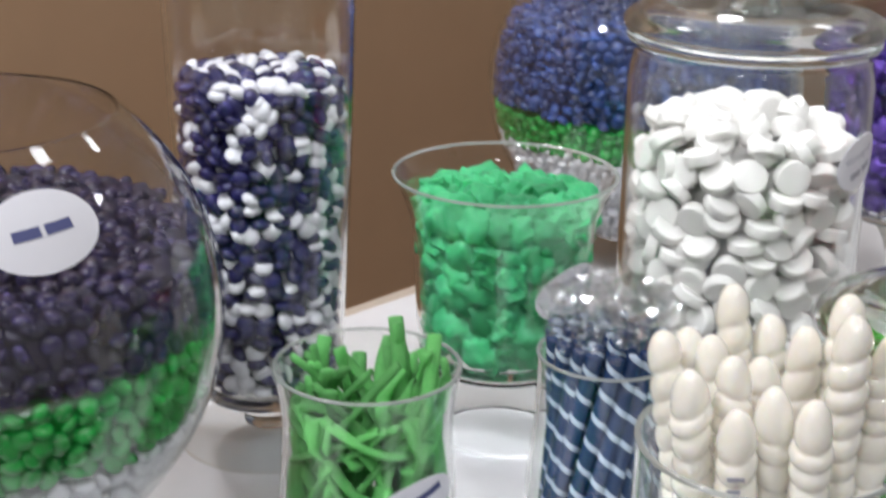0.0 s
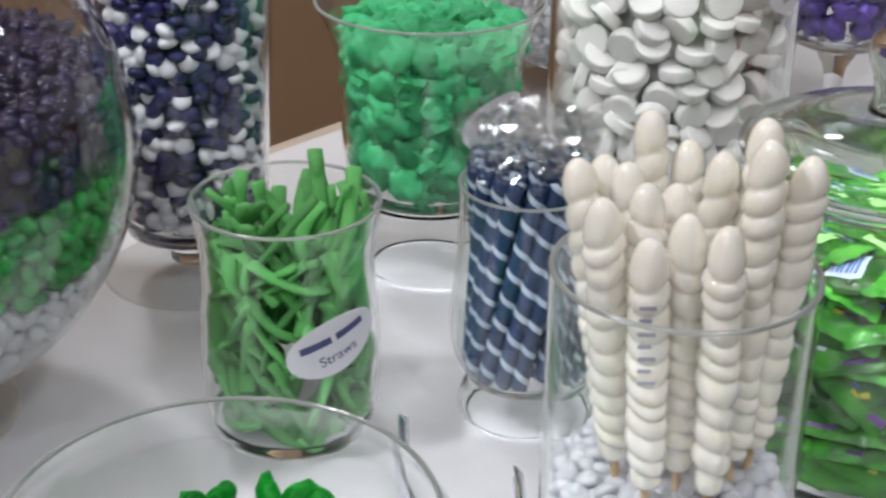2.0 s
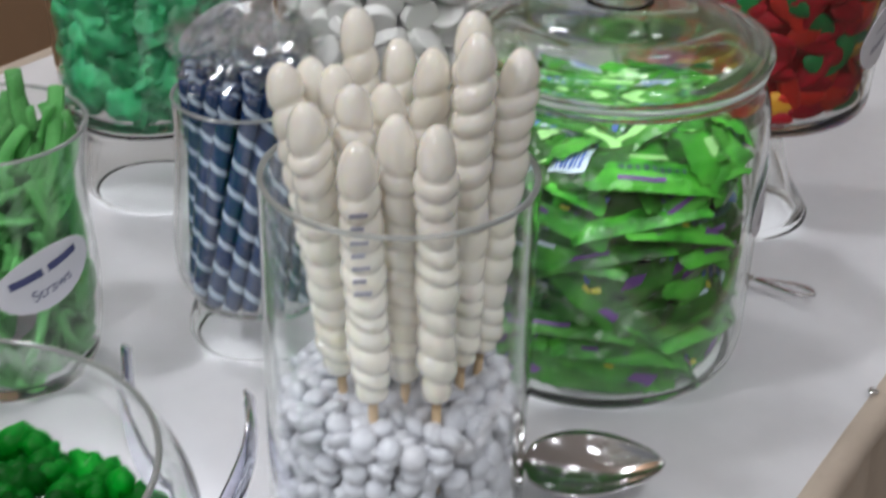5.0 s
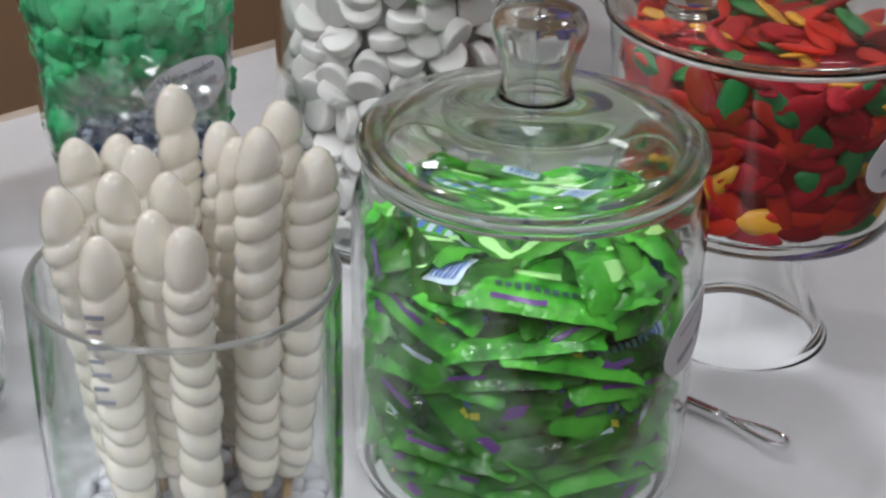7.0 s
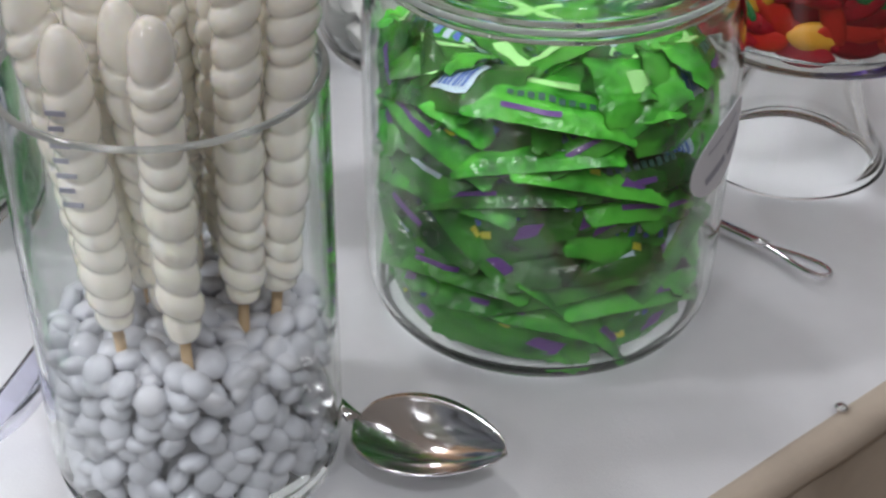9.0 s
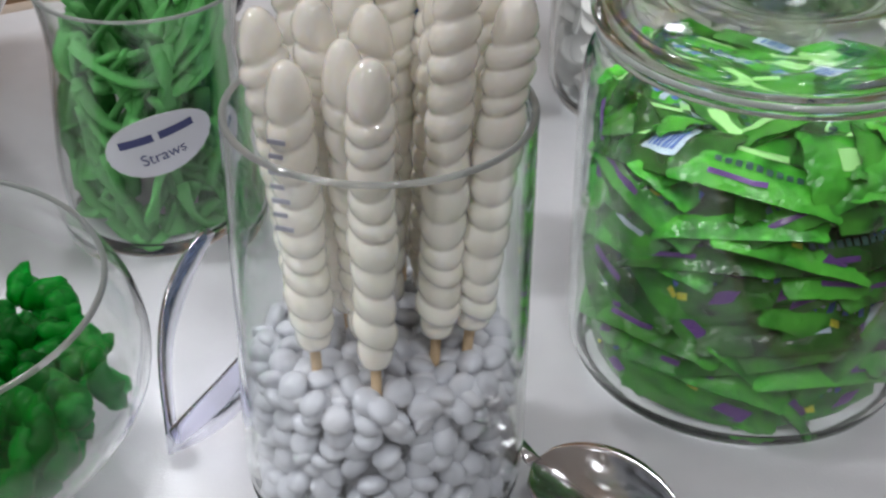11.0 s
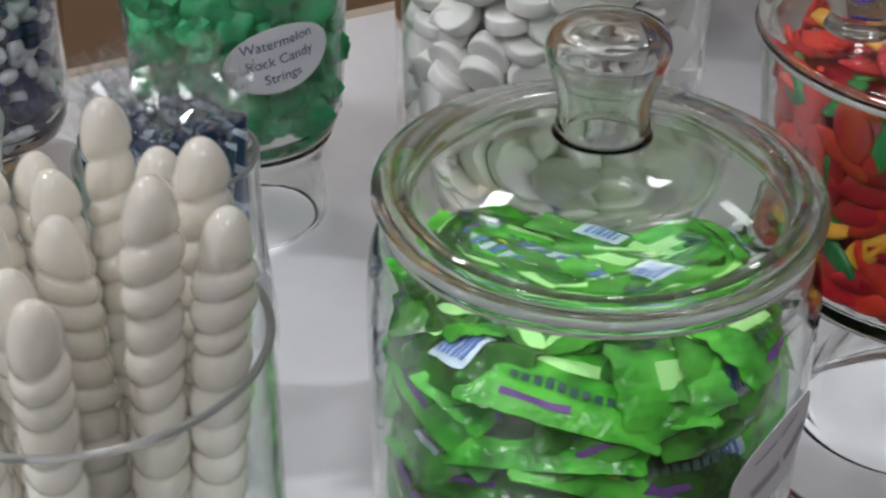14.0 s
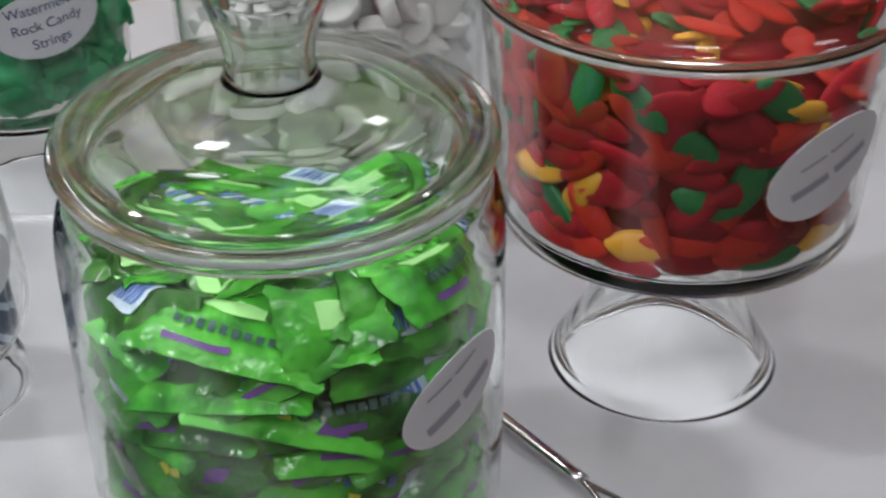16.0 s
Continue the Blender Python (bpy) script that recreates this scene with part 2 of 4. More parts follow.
def thing(name, label, category, at=(0, 0, 0), group="", kind=""):
    ob = new(name)
    ob.empty_display_size = 0.02
    ob.location = at
    return tagged(ob, label, category, group, kind)


def lathe(profile, n=64, close=False):
    """A turned form from (radius, height) pairs; a radius of 0 closes it on the axis."""
    bm = bmesh.new()
    rings = []
    for r, z in profile:
        if r < 1e-6:
            rings.append([bm.verts.new((0, 0, z))])
        else:
            rings.append([bm.verts.new((r * math.cos(2 * math.pi * k / n), r * math.sin(2 * math.pi * k / n), z)) for k in range(n)])
    pairs = list(zip(rings, rings[1:])) + ([(rings[-1], rings[0])] if close else [])
    for a, b in pairs:
        for k in range(n):
            j = (k + 1) % n
            if len(a) == 1 and len(b) == 1:
                continue
            if len(a) == 1:
                bm.faces.new((a[0], b[j], b[k]))
            elif len(b) == 1:
                bm.faces.new((a[k], a[j], b[0]))
            else:
                bm.faces.new((a[k], a[j], b[j], b[k]))
    bmesh.ops.recalc_face_normals(bm, faces=bm.faces)
    return bm


def smooth_profile(points, steps=5):
    """Catmull-Rom through the profile's points."""
    p = [Vector(points[0])] + [Vector(q) for q in points] + [Vector(points[-1])]
    out = []
    for i in range(1, len(p) - 2):
        for s in range(steps):
            t = s / steps
            q = 0.5 * ((2 * p[i]) + (p[i + 1] - p[i - 1]) * t + (2 * p[i - 1] - 5 * p[i] + 4 * p[i + 1] - p[i + 2]) * t * t + (3 * p[i] - p[i - 1] - 3 * p[i + 1] + p[i + 2]) * t ** 3)
            out.append((max(0.0, q[0]), q[1]))
    out.append(tuple(points[-1]))
    return out


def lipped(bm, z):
    """Gives the rounded lip above z the rim material with its painted glow."""
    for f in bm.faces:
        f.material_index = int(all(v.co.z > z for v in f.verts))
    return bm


def vessel(outer, wall, floor_z, n=72):
    """A closed vessel wall: the outer profile going up, a rounded lip, the inner profile going down to its floor."""
    lip_r, lip_z = outer[-1]
    below = [p for p in outer if p[1] < lip_z - 0.0012]
    slope = (lip_r - below[-1][0]) / (lip_z - below[-1][1])
    near = [(lip_r - slope * d, lip_z - d) for d in (0.0010, 0.0004)]
    body = below + near
    inner = [(max(r - wall, 0.002), z) for r, z in reversed(body) if z > floor_z + wall * 0.8]
    lip = [(lip_r - wall / 2 + wall / 2 * math.cos(a), lip_z + wall / 2 * math.sin(a)) for a in np.linspace(0.0, math.pi, 7)]
    fl = inner[-1][0]
    foot = [(fl - wall * 0.15, floor_z + wall * 0.35), (fl - wall * 0.6, floor_z + wall * 0.05), (max(fl - wall * 1.3, 0.001), floor_z)]
    bm = lathe([(0, outer[0][1]), (outer[0][0] * 0.97, outer[0][1])] + body + lip + inner + foot + [(0, floor_z)], n)
    return lipped(bm, lip_z - 0.0006)


def radius_at(profile, z):
    zs = [p[1] for p in profile]
    rs = [p[0] for p in profile]
    return float(np.interp(z, zs, rs))


def ellipsoid_data(a, b, c, u=12, v=7):
    vs, fs = [(0, 0, -c)], []
    for i in range(1, v):
        ph = math.pi * i / v - math.pi / 2
        for k in range(u):
            th = 2 * math.pi * k / u
            vs.append((a * math.cos(ph) * math.cos(th), b * math.cos(ph) * math.sin(th), c * math.sin(ph)))
    vs.append((0, 0, c))
    top = len(vs) - 1
    for k in range(u):
        j = (k + 1) % u
        fs.append((0, 1 + j, 1 + k))
        fs.append((top, top - u + k, top - u + j))
        for i in range(v - 2):
            q = 1 + i * u
            fs.append((q + k, q + j, q + u + j, q + u + k))
    return np.array(vs), fs


def mesh_of(name, data, material=None):
    me = bpy.data.meshes.new(name)
    me.from_pydata([tuple(v) for v in data[0]], [], data[1])
    me.polygons.foreach_set("use_smooth", [True] * len(me.polygons))
    if material:
        me.materials.append(material)
    return me


def joined(name, data, poses_, material, label, category, extra=None):
    """Very many small pieces as one object."""
    vs, fs, off = [], [], 0
    for m in poses_:
        a = np.array(m)
        vs.append(data[0] @ a[:3, :3].T + a[:3, 3])
        fs += [tuple(i + off for i in f) for f in data[1]]
        off += len(data[0])
    if extra is not None:
        vs.append(extra[0])
        fs += [tuple(i + off for i in f) for f in extra[1]]
    me = mesh_of(name, (np.concatenate(vs), fs), material)
    return tagged(new(name, me), label, category, kind="stuff")


def data_of(bm):
    bm.verts.ensure_lookup_table()
    d = np.array([v.co[:] for v in bm.verts]), [tuple(v.index for v in f.verts) for f in bm.faces]
    bm.free()
    return d


RND = random.Random(7)


def tumbled(x, y, z, tilt=None, rnd=RND):
    """A pose with a random turn; tilt limits how far it leans."""
    if tilt is None:
        e = Euler((rnd.uniform(0, 6.28), rnd.uniform(0, 6.28), rnd.uniform(0, 6.28)))
    else:
        e = Euler((rnd.gauss(0, tilt), rnd.gauss(0, tilt), rnd.uniform(0, 6.28)))
    return Matrix.LocRotScale((x, y, z), e, None)


def packed_buttons(cx, cy, profile, z0, z1, size, rnd, tilt=0.6, depth=2, heap=0.004, top=True):
    """Poses of button candies against the wall of a round vessel and over the top of the heap."""
    out = []
    dz = size * 0.62
    for layer in range(depth):
        z = z0 + size * 0.4
        while z < z1:
            r = radius_at(profile, z) - size * (0.45 + 0.8 * layer)
            if r > size * 0.4:
                count = max(3, int(2 * math.pi * r / (size * 0.93)))
                turn = rnd.uniform(0, 1)
                for k in range(count):
                    a = 2 * math.pi * (k + turn + rnd.uniform(-0.22, 0.22)) / count
                    rr = r - abs(rnd.gauss(0, size * 0.12))
                    m = tumbled(cx + rr * math.cos(a), cy + rr * math.sin(a), z + rnd.uniform(-0.3, 0.3) * size * 0.7, tilt, rnd)
                    if rnd.random() < 0.4:
                        m = Matrix.LocRotScale(m.translation, Euler((math.pi / 2 + rnd.gauss(0, 0.4), 0, a + math.pi / 2 + rnd.gauss(0, 0.4))), None)
                    out.append(m)
            z += dz
    if top:
        rt = radius_at(profile, z1) - size * 0.4
        step = size * 0.85
        k = int(rt / step) + 1
        for lay in range(2):
            for i in range(-k, k + 1):
                for j in range(-k, k + 1):
                    x, y = (i + 0.5 * (j % 2) + rnd.uniform(-0.25, 0.25)) * step, (j + rnd.uniform(-0.25, 0.25)) * step * 0.9
                    d = math.hypot(x, y)
                    if d < rt:
                        out.append(tumbled(cx + x, cy + y, z1 - lay * size * 0.45 + heap * (1 - (d / rt) ** 2) + rnd.uniform(-0.15, 0.2) * size, 0.5, rnd))
    return out


def core_data(cx, cy, profile, z0, z1, inset, n=24):
    zs = np.linspace(z0, z1, 8)
    d = data_of(lathe([(0, z0)] + [(max(radius_at(profile, z) - inset, 0.003), z) for z in zs] + [(0, z1)], n))
    return d[0] + np.array((cx, cy, 0)), d[1]


def text_mesh(words, size):
    cu = bpy.data.curves.new("words", "FONT")
    cu.body, cu.size, cu.align_x, cu.align_y = words, size, "CENTER", "CENTER"
    ob = bpy.data.objects.new("words", cu)
    scene.collection.objects.link(ob)
    dg = bpy.context.evaluated_depsgraph_get()
    me = bpy.data.meshes.new_from_object(ob.evaluated_get(dg))
    bpy.data.objects.remove(ob)
    bpy.data.curves.remove(cu)
    return me


def oval_label(parent, radius, angle, z, w, h, tilt, lines, ink=INK, name="label_sticker", label="white oval paper label", scallop=0.0, centre_lean=0.0):
    """An oval sticker bent round a vessel's wall. lines: (words or None for a bar, size, height above the middle, bar width)."""
    ca, sa = math.cos(radians(tilt)), math.sin(radians(tilt))

    def bend(u, v, lift):
        x, y = u * ca - v * sa, u * sa + v * ca
        r = radius + lift - y * centre_lean
        a = radians(angle) + x / radius
        return (r * math.cos(a), r * math.sin(a), z + y)
    bm = bmesh.new()
    rings = []
    for i in range(0, 7):
        f = i / 6
        rings.append([bm.verts.new(bend(f * w / 2 * math.cos(t) * (1 + scallop * math.cos(24 * t) * f), f * h / 2 * math.sin(t) * (1 + scallop * math.cos(24 * t) * f), 0.0009)) for t in np.linspace(0, 2 * math.pi, 72, endpoint=False)] if i else [bm.verts.new(bend(0, 0, 0.0009))])
    for a, b in zip(rings, rings[1:]):
        for k in range(72):
            j = (k + 1) % 72
            if len(a) == 1:
                bm.faces.new((a[0], b[k], b[j]))
            else:
                bm.faces.new((a[k], b[k], b[j], a[j]))
    back = [bm.verts.new(bend(w / 2 * math.cos(t), h / 2 * math.sin(t), 0.0005)) for t in np.linspace(0, 2 * math.pi, 72, endpoint=False)]
    for k in range(72):
        j = (k + 1) % 72
        bm.faces.new((rings[-1][k], back[k], back[j], rings[-1][j]))
    lab = part(name, bm, PAPER, parent, label, smooth=False)
    for words, size, up, wide in lines:
        if words:
            me = text_mesh(words, size)
            for v in me.vertices:
                v.co = bend(v.co.x, v.co.y + up, 0.0012)
            me.materials.clear()
            part_mesh("lettering", me, ink, lab, "navy printed words", smooth=False)
        else:
            for f0, f1 in ((0.0, 0.46), (0.54, 1.0)):
                bm = bmesh.new()
                cols = 8
                x0, x1 = -wide / 2 + wide * f0, -wide / 2 + wide * f1
                grid = [[bm.verts.new(bend(x0 + (x1 - x0) * i / cols, up + s * size / 2, 0.0012)) for i in range(cols + 1)] for s in (-1, 1)]
                for i in range(cols):
                    bm.faces.new((grid[0][i], grid[0][i + 1], grid[1][i + 1], grid[1][i]))
                part("printed_bar", bm, ink, lab, "dark printed bar", smooth=False)
    return lab


# ---- setting: room and table ----
AL = Vector((0.45, 0.893, 0)).normalized()      # along the table
AC = Vector((AL.y, -AL.x, 0))                   # across it, towards the walker
TURN = math.atan2(AL.y, AL.x)


def at(s, c, z=0.0):
    p = AL * s + AC * c
    return Vector((p.x, p.y, z))


def box_bm(lo, hi, bevel=0.0, seg=2):
    bm = bmesh.new()
    bmesh.ops.create_cube(bm, size=1)
    for v in bm.verts:
        v.co = Vector([lo[i] + (v.co[i] + 0.5) * (hi[i] - lo[i]) for i in range(3)])
    if bevel:
        bmesh.ops.bevel(bm, geom=bm.edges[:], offset=bevel, segments=seg, affect="EDGES")
    return bm


def setting(name, lo, hi, material, label, category):
    """A box in the table's own directions, as part of the setting."""
    bm = box_bm(lo, hi)
    me = bpy.data.meshes.new(name)
    bm.to_mesh(me)
    bm.free()
    me.materials.append(material)
    ob = new(name, me)
    ob.rotation_euler = (0, 0, TURN - math.pi / 2)
    return tagged(ob, label, category, kind="structure")


# local x runs across the table, local y along it
CROSS0, CROSS1, LONG0, LONG1 = -0.685, 0.128, -1.15, 1.35
setting("floor", (-1.5, -3.0, FLOOR - 0.1), (3.0, 3.2, FLOOR), FLOORM, "dark brown carpet floor", "floor")
setting("ceiling", (-1.5, -3.0, CEIL), (3.0, 3.2, CEIL + 0.1), CEILM, "plain off-white ceiling", "ceiling")
setting("wall_west", (-1.6, -3.0, FLOOR), (-1.5, 3.2, CEIL), WALLM, "plain brown painted wall", "wall")
# Unseen walls, made pale to add bounce light and whiten the glass reflections.
setting("wall_east", (3.0, -3.0, FLOOR), (3.1, 3.2, CEIL), LIGHTWALL, "unseen off-white wall, pale to lighten the reflections", "wall")
setting("wall_north", (-1.6, 3.2, FLOOR), (3.1, 3.3, CEIL), LIGHTWALL, "unseen off-white wall, pale to lighten the reflections", "wall")
setting("wall_south", (-1.6, -3.1, FLOOR), (3.1, -3.0, CEIL), LIGHTWALL, "unseen off-white wall, pale to lighten the reflections", "wall")


def ceiling_lamp(x, y):
    t = thing("ceiling_downlight", "square recessed ceiling downlight with white frame", "ceiling light", (x, y, CEIL), "ceiling downlights", "structure")
    for k in range(4):
        bm = box_bm((-0.13, 0.1, -0.012), (0.13, 0.13, 0.0))
        f = part("frame", bm, CEILM, t, smooth=False)
        f.rotation_euler = (0, 0, k * math.pi / 2)


for lx, ly, watts in LAMPS:
    ceiling_lamp(lx, ly)


def build_table():
    t = thing("buffet_table", "long buffet table with white cloth and beige pleated skirt", "table")
    t.rotation_euler = (0, 0, TURN - math.pi / 2)
    # cloth over the top, with soft creases
    bm = bmesh.new()
    nx, ny = 70, 180
    g = []
    for j in range(ny + 1):
        row = []
        for i in range(nx + 1):
            x, y = CROSS0 + (CROSS1 - CROSS0) * i / nx, LONG0 + (LONG1 - LONG0) * j / ny
            zz = 0.0012 * (noise.noise((x * 5, y * 3, 1.0)) - 0.5)
            ridge = abs(noise.noise((x * 3.1 + 0.6 * y, y * 1.3, 7.0)))
            zz += -0.0016 - 0.0032 * max(0.0, 1 - ridge / 0.06)
            zz -= 0.0012 * max(0.0, 1 - abs(x + 0.28 + 0.004 * math.sin(y * 9)) / 0.006)
            edge = min(x - CROSS0, CROSS1 - x)
            zz -= 0.004 * max(0, 1 - edge / 0.012) ** 2
            row.append(bm.verts.new((x, y, zz)))
        g.append(row)
    for j in range(ny):
        for i in range(nx):
            bm.faces.new((g[j][i], g[j][i + 1], g[j + 1][i + 1], g[j + 1][i]))
    part("tablecloth", bm, CLOTH, t, "white tablecloth with faint creases")
    part("tabletop", box_bm((CROSS0 + 0.004, LONG0, -0.035), (CROSS1 - 0.004, LONG1, -0.008)), SKIRT, t, "table board under the cloth", smooth=False)
    for side, c in ((-1, CROSS0), (1, CROSS1)):
        # rolled hem along the edge
        bm = bmesh.new()
        rows = []
        for j in range(161):
            y = LONG0 + (LONG1 - LONG0) * j / 160
            wob = 0.0035 * noise.noise((y * 9, side * 3.0, 0)) + 0.0012 * noise.noise((y * 40, side, 2.0))
            rows.append([bm.verts.new((c + side * (0.004 + 0.011 * math.cos(a)) + wob, y, -0.013 + 0.011 * math.sin(a) + 0.6 * wob)) for a in np.linspace(0, 2 * math.pi, 10, endpoint=False)])
        for a, b in zip(rows, rows[1:]):
            for k in range(10):
                bm.faces.new((a[k], b[k], b[(k + 1) % 10], a[(k + 1) % 10]))
        part("rolled_hem", bm, SKIRT, t, "beige rolled hem")
        # pleated skirt down to the floor
        bm = bmesh.new()
        cols, lv = 620, 10
        g = []
        for j in range(cols + 1):
            y = LONG0 + (LONG1 - LONG0) * j / cols
            ph = y * 2 * math.pi / 0.085 + 2.2 * noise.noise((y * 4, side * 2.0, 5.0))
            col = []
            for q in range(lv + 1):
                f = q / lv
                amp = 0.004 + 0.02 * min(1, f * 3)
                col.append(bm.verts.new((c + side * (0.006 + amp * (0.5 + 0.5 * math.sin(ph)) + 0.02 * f), y + 0.008 * math.cos(ph) * min(1, f * 4), -0.012 + (FLOOR + 0.014) * f)))
            g.append(col)
        for a, b in zip(g, g[1:]):
            for q in range(lv):
                bm.faces.new((a[q], b[q], b[q + 1], a[q + 1]))
        part("pleated_skirt", bm, SKIRT, t, "beige pleated cloth skirt")
    pin = part("pin", lathe([(0, 0), (0.0032, 0.0), (0.0038, 0.001), (0.0026, 0.0024), (0, 0.0028)], 14), STEEL, t, "small shiny pin on the hem")
    pin.location = (0.1262, 0.228, -0.0022)
    for x in (CROSS0 + 0.08, CROSS1 - 0.08):
        for y in (LONG0 + 0.1, LONG1 - 0.1):
            p = part("leg", lathe([(0, FLOOR), (0.018, FLOOR), (0.018, -0.035), (0, -0.035)], 16), STEEL, t)
            p.location = (x, y, 0)


build_table()

# ---- vessels ----
C_AT, T_AT, R_AT, S_AT = (-0.055, -0.006), (0.0430, 0.183), (0.136, 0.379), (-0.309, 0.106)
G_AT, B_AT, N_AT, F_AT = (-0.288, 0.346), (-0.169, 0.158), (-0.457, 0.282), (-0.547, 0.029)
W_AT, K_AT, P_AT, D_AT = (-0.123, 0.443), (-0.26, 0.79), (0.0, 0.74), (-0.249, -0.134)

C_PROF = [(0.0640, 0.0105), (0.0660, 0.013)] + [(0.0666, z) for z in np.linspace(0.02, 0.196, 14)] + [(0.0666, 0.1975), (0.0666, 0.1981)]
S_PROF = smooth_profile([(0.048, 0.0), (0.052, 0.004), (0.0555, 0.025), (0.0570, 0.05), (0.0558, 0.08), (0.0540, 0.11), (0.0548, 0.130), (0.0570, 0.145), (0.0592, 0.1545)])
G_PROF = smooth_profile([(0.047, 0.0), (0.0515, 0.003), (0.0520, 0.012), (0.0500, 0.045), (0.0570, 0.062), (0.0625, 0.078), (0.0655, 0.096), (0.0675, 0.137), (0.0705, 0.175), (0.0775, 0.198), (0.0855, 0.214)])
B_PROF = smooth_profile([(0.0385, 0.0), (0.0410, 0.003), (0.0412, 0.010), (0.0385, 0.020), (0.0350, 0.0255), (0.0345, 0.0275), (0.0375, 0.031), (0.0445, 0.043), (0.0480, 0.060), (0.0468, 0.085), (0.0440, 0.115), (0.0432, 0.145), (0.0440, 0.162)])
N_PROF = [(0.0520, 0.042), (0.0555, 0.050), (0.058, 0.064), (0.0600, 0.107), (0.064, 0.176), (0.066, 0.22), (0.068, 0.2855), (0.0705, 0.39)]
F_PROF = [(0.0, 0.026), (0.03, 0.030), (0.06, 0.043)] + [(0.162 * math.sin(a), 0.187 - 0.162 * math.cos(a)) for a in np.linspace(0.48, 2.45, 30)]
T_PROF = smooth_profile([(0.081, 0.0), (0.0865, 0.004), (0.0908, 0.013), (0.0925, 0.028), (0.0932, 0.08), (0.0934, 0.14), (0.0928, 0.163), (0.0905, 0.174), (0.0872, 0.181), (0.0866, 0.187), (0.0886, 0.191)])
W_PROF = smooth_profile([(0.082, 0.0), (0.088, 0.004), (0.0915, 0.014), (0.093, 0.03), (0.0935, 0.15), (0.0940, 0.262), (0.0935, 0.282), (0.0905, 0.296), (0.0885, 0.302), (0.0905, 0.307)])
R_PROF = smooth_profile([(0.078, 0.0935), (0.0865, 0.096), (0.0895, 0.102), (0.0905, 0.115), (0.0925, 0.15), (0.0965, 0.19), (0.0995, 0.213)])
D_PROF = smooth_profile([(0.055, 0.0), (0.075, 0.003), (0.100, 0.018), (0.118, 0.04), (0.122, 0.06), (0.118, 0.078), (0.110, 0.093), (0.106, 0.1005)])
P_PROF = smooth_profile([(0.022, 0.085), (0.05, 0.095), (0.066, 0.12), (0.072, 0.16), (0.074, 0.22), (0.076, 0.29)])


def cylinder_vase():
    t = thing("cylinder_vase", "straight clear glass cylinder vase holding white swirl sticks", "vase", (*C_AT, 0))
    ring = C_PROF + [(0.0650 + 0.0016 * math.cos(a), 0.1985 + 0.0016 * math.sin(a)) for a in np.linspace(0.0, math.pi, 7)] + [(0.0634, z) for r, z in reversed(C_PROF)]
    part("glass_wall", lipped(lathe(ring, 80, True), 0.198), GREENGLASS, t, "clear glass wall with a greenish rim, its pale glow painted on")
    part("base", lathe([(0, 0.0005), (0.060, 0.0005), (0.0645, 0.003), (0.0655, 0.0095), (0, 0.0095)], 80), GREENGLASS, t, "thick glass base")


def straw_cup():
    t = thing("flared_glass_cup", "clear glass cup with flared rim full of green sour straws", "glass cup", (*S_AT, 0))
    part("glass_wall", vessel(S_PROF, 0.0026, 0.009), GLASS, t)
    oval_label(t, 0.0575, -40, 0.080, 0.064, 0.037, 17, [(None, 0.0048, 0.006, 0.044), ("Straws", 0.0098, -0.0065, 0)], scallop=0.012, label="white oval label with navy lettering")


def hurricane_glass():
    t = thing("hurricane_glass", "footed flared glass filled with green rock candy", "glass vase", (*G_AT, 0))
    part("glass_wall", vessel([p for p in G_PROF if p[1] > 0.0665], 0.0028, 0.076), GLASS, t)
    low = [p for p in G_PROF if p[1] < 0.066]
    part("foot", lathe(low + [(max(r - 0.0032, 0.01), z) for r, z in reversed(low)], 72, True), GLASS, t, "hollow glass foot")
    oval_label(t, 0.0700, -28, 0.138, 0.066, 0.040, 8, [("Watermelon", 0.0085, 0.0105, 0), ("Rock Candy", 0.0085, 0.0, 0), ("Strings", 0.0085, -0.0105, 0)], label="white oval label with navy lettering")


def stick_glass():
    t = thing("footed_glass", "small footed glass holding navy and white striped candy sticks", "glass cup", (*B_AT, 0))
    part("glass_wall", vessel([p for p in B_PROF if p[1] > 0.0268], 0.0024, 0.034), GLASS, t)
    low = [p for p in B_PROF if p[1] < 0.0266]
    part("foot", lathe(low + [(r - 0.003, z) for r, z in reversed(low)], 64, True), GLASS, t, "hollow glass foot")
    oval_label(t, 0.0472, -13, 0.092, 0.058, 0.042, 4, [("Blueberry", 0.0085, 0.007, 0), ("Candy", 0.0085, -0.007, 0)], label="white oval label with navy lettering")


def tall_vase():
    t = thing("tall_footed_vase", "tall footed glass vase of navy and white button candies", "vase", (*N_AT, 0))
    part("glass_wall", vessel(N_PROF, 0.003, 0.052), GLASS, t)
    part("stem", lathe(smooth_profile([(0.0, 0.012), (0.018, 0.012), (0.020, 0.020), (0.022, 0.030), (0.034, 0.041), (0.0, 0.0415)], 4), 48), THICK, t, "short solid glass stem")
    part("foot", lathe(smooth_profile([(0.0, 0.0005), (0.066, 0.0005), (0.0675, 0.002), (0.055, 0.0045), (0.030, 0.008), (0.018, 0.0125), (0.0, 0.0125)], 3), 64), THINFOOT, t, "round glass foot")


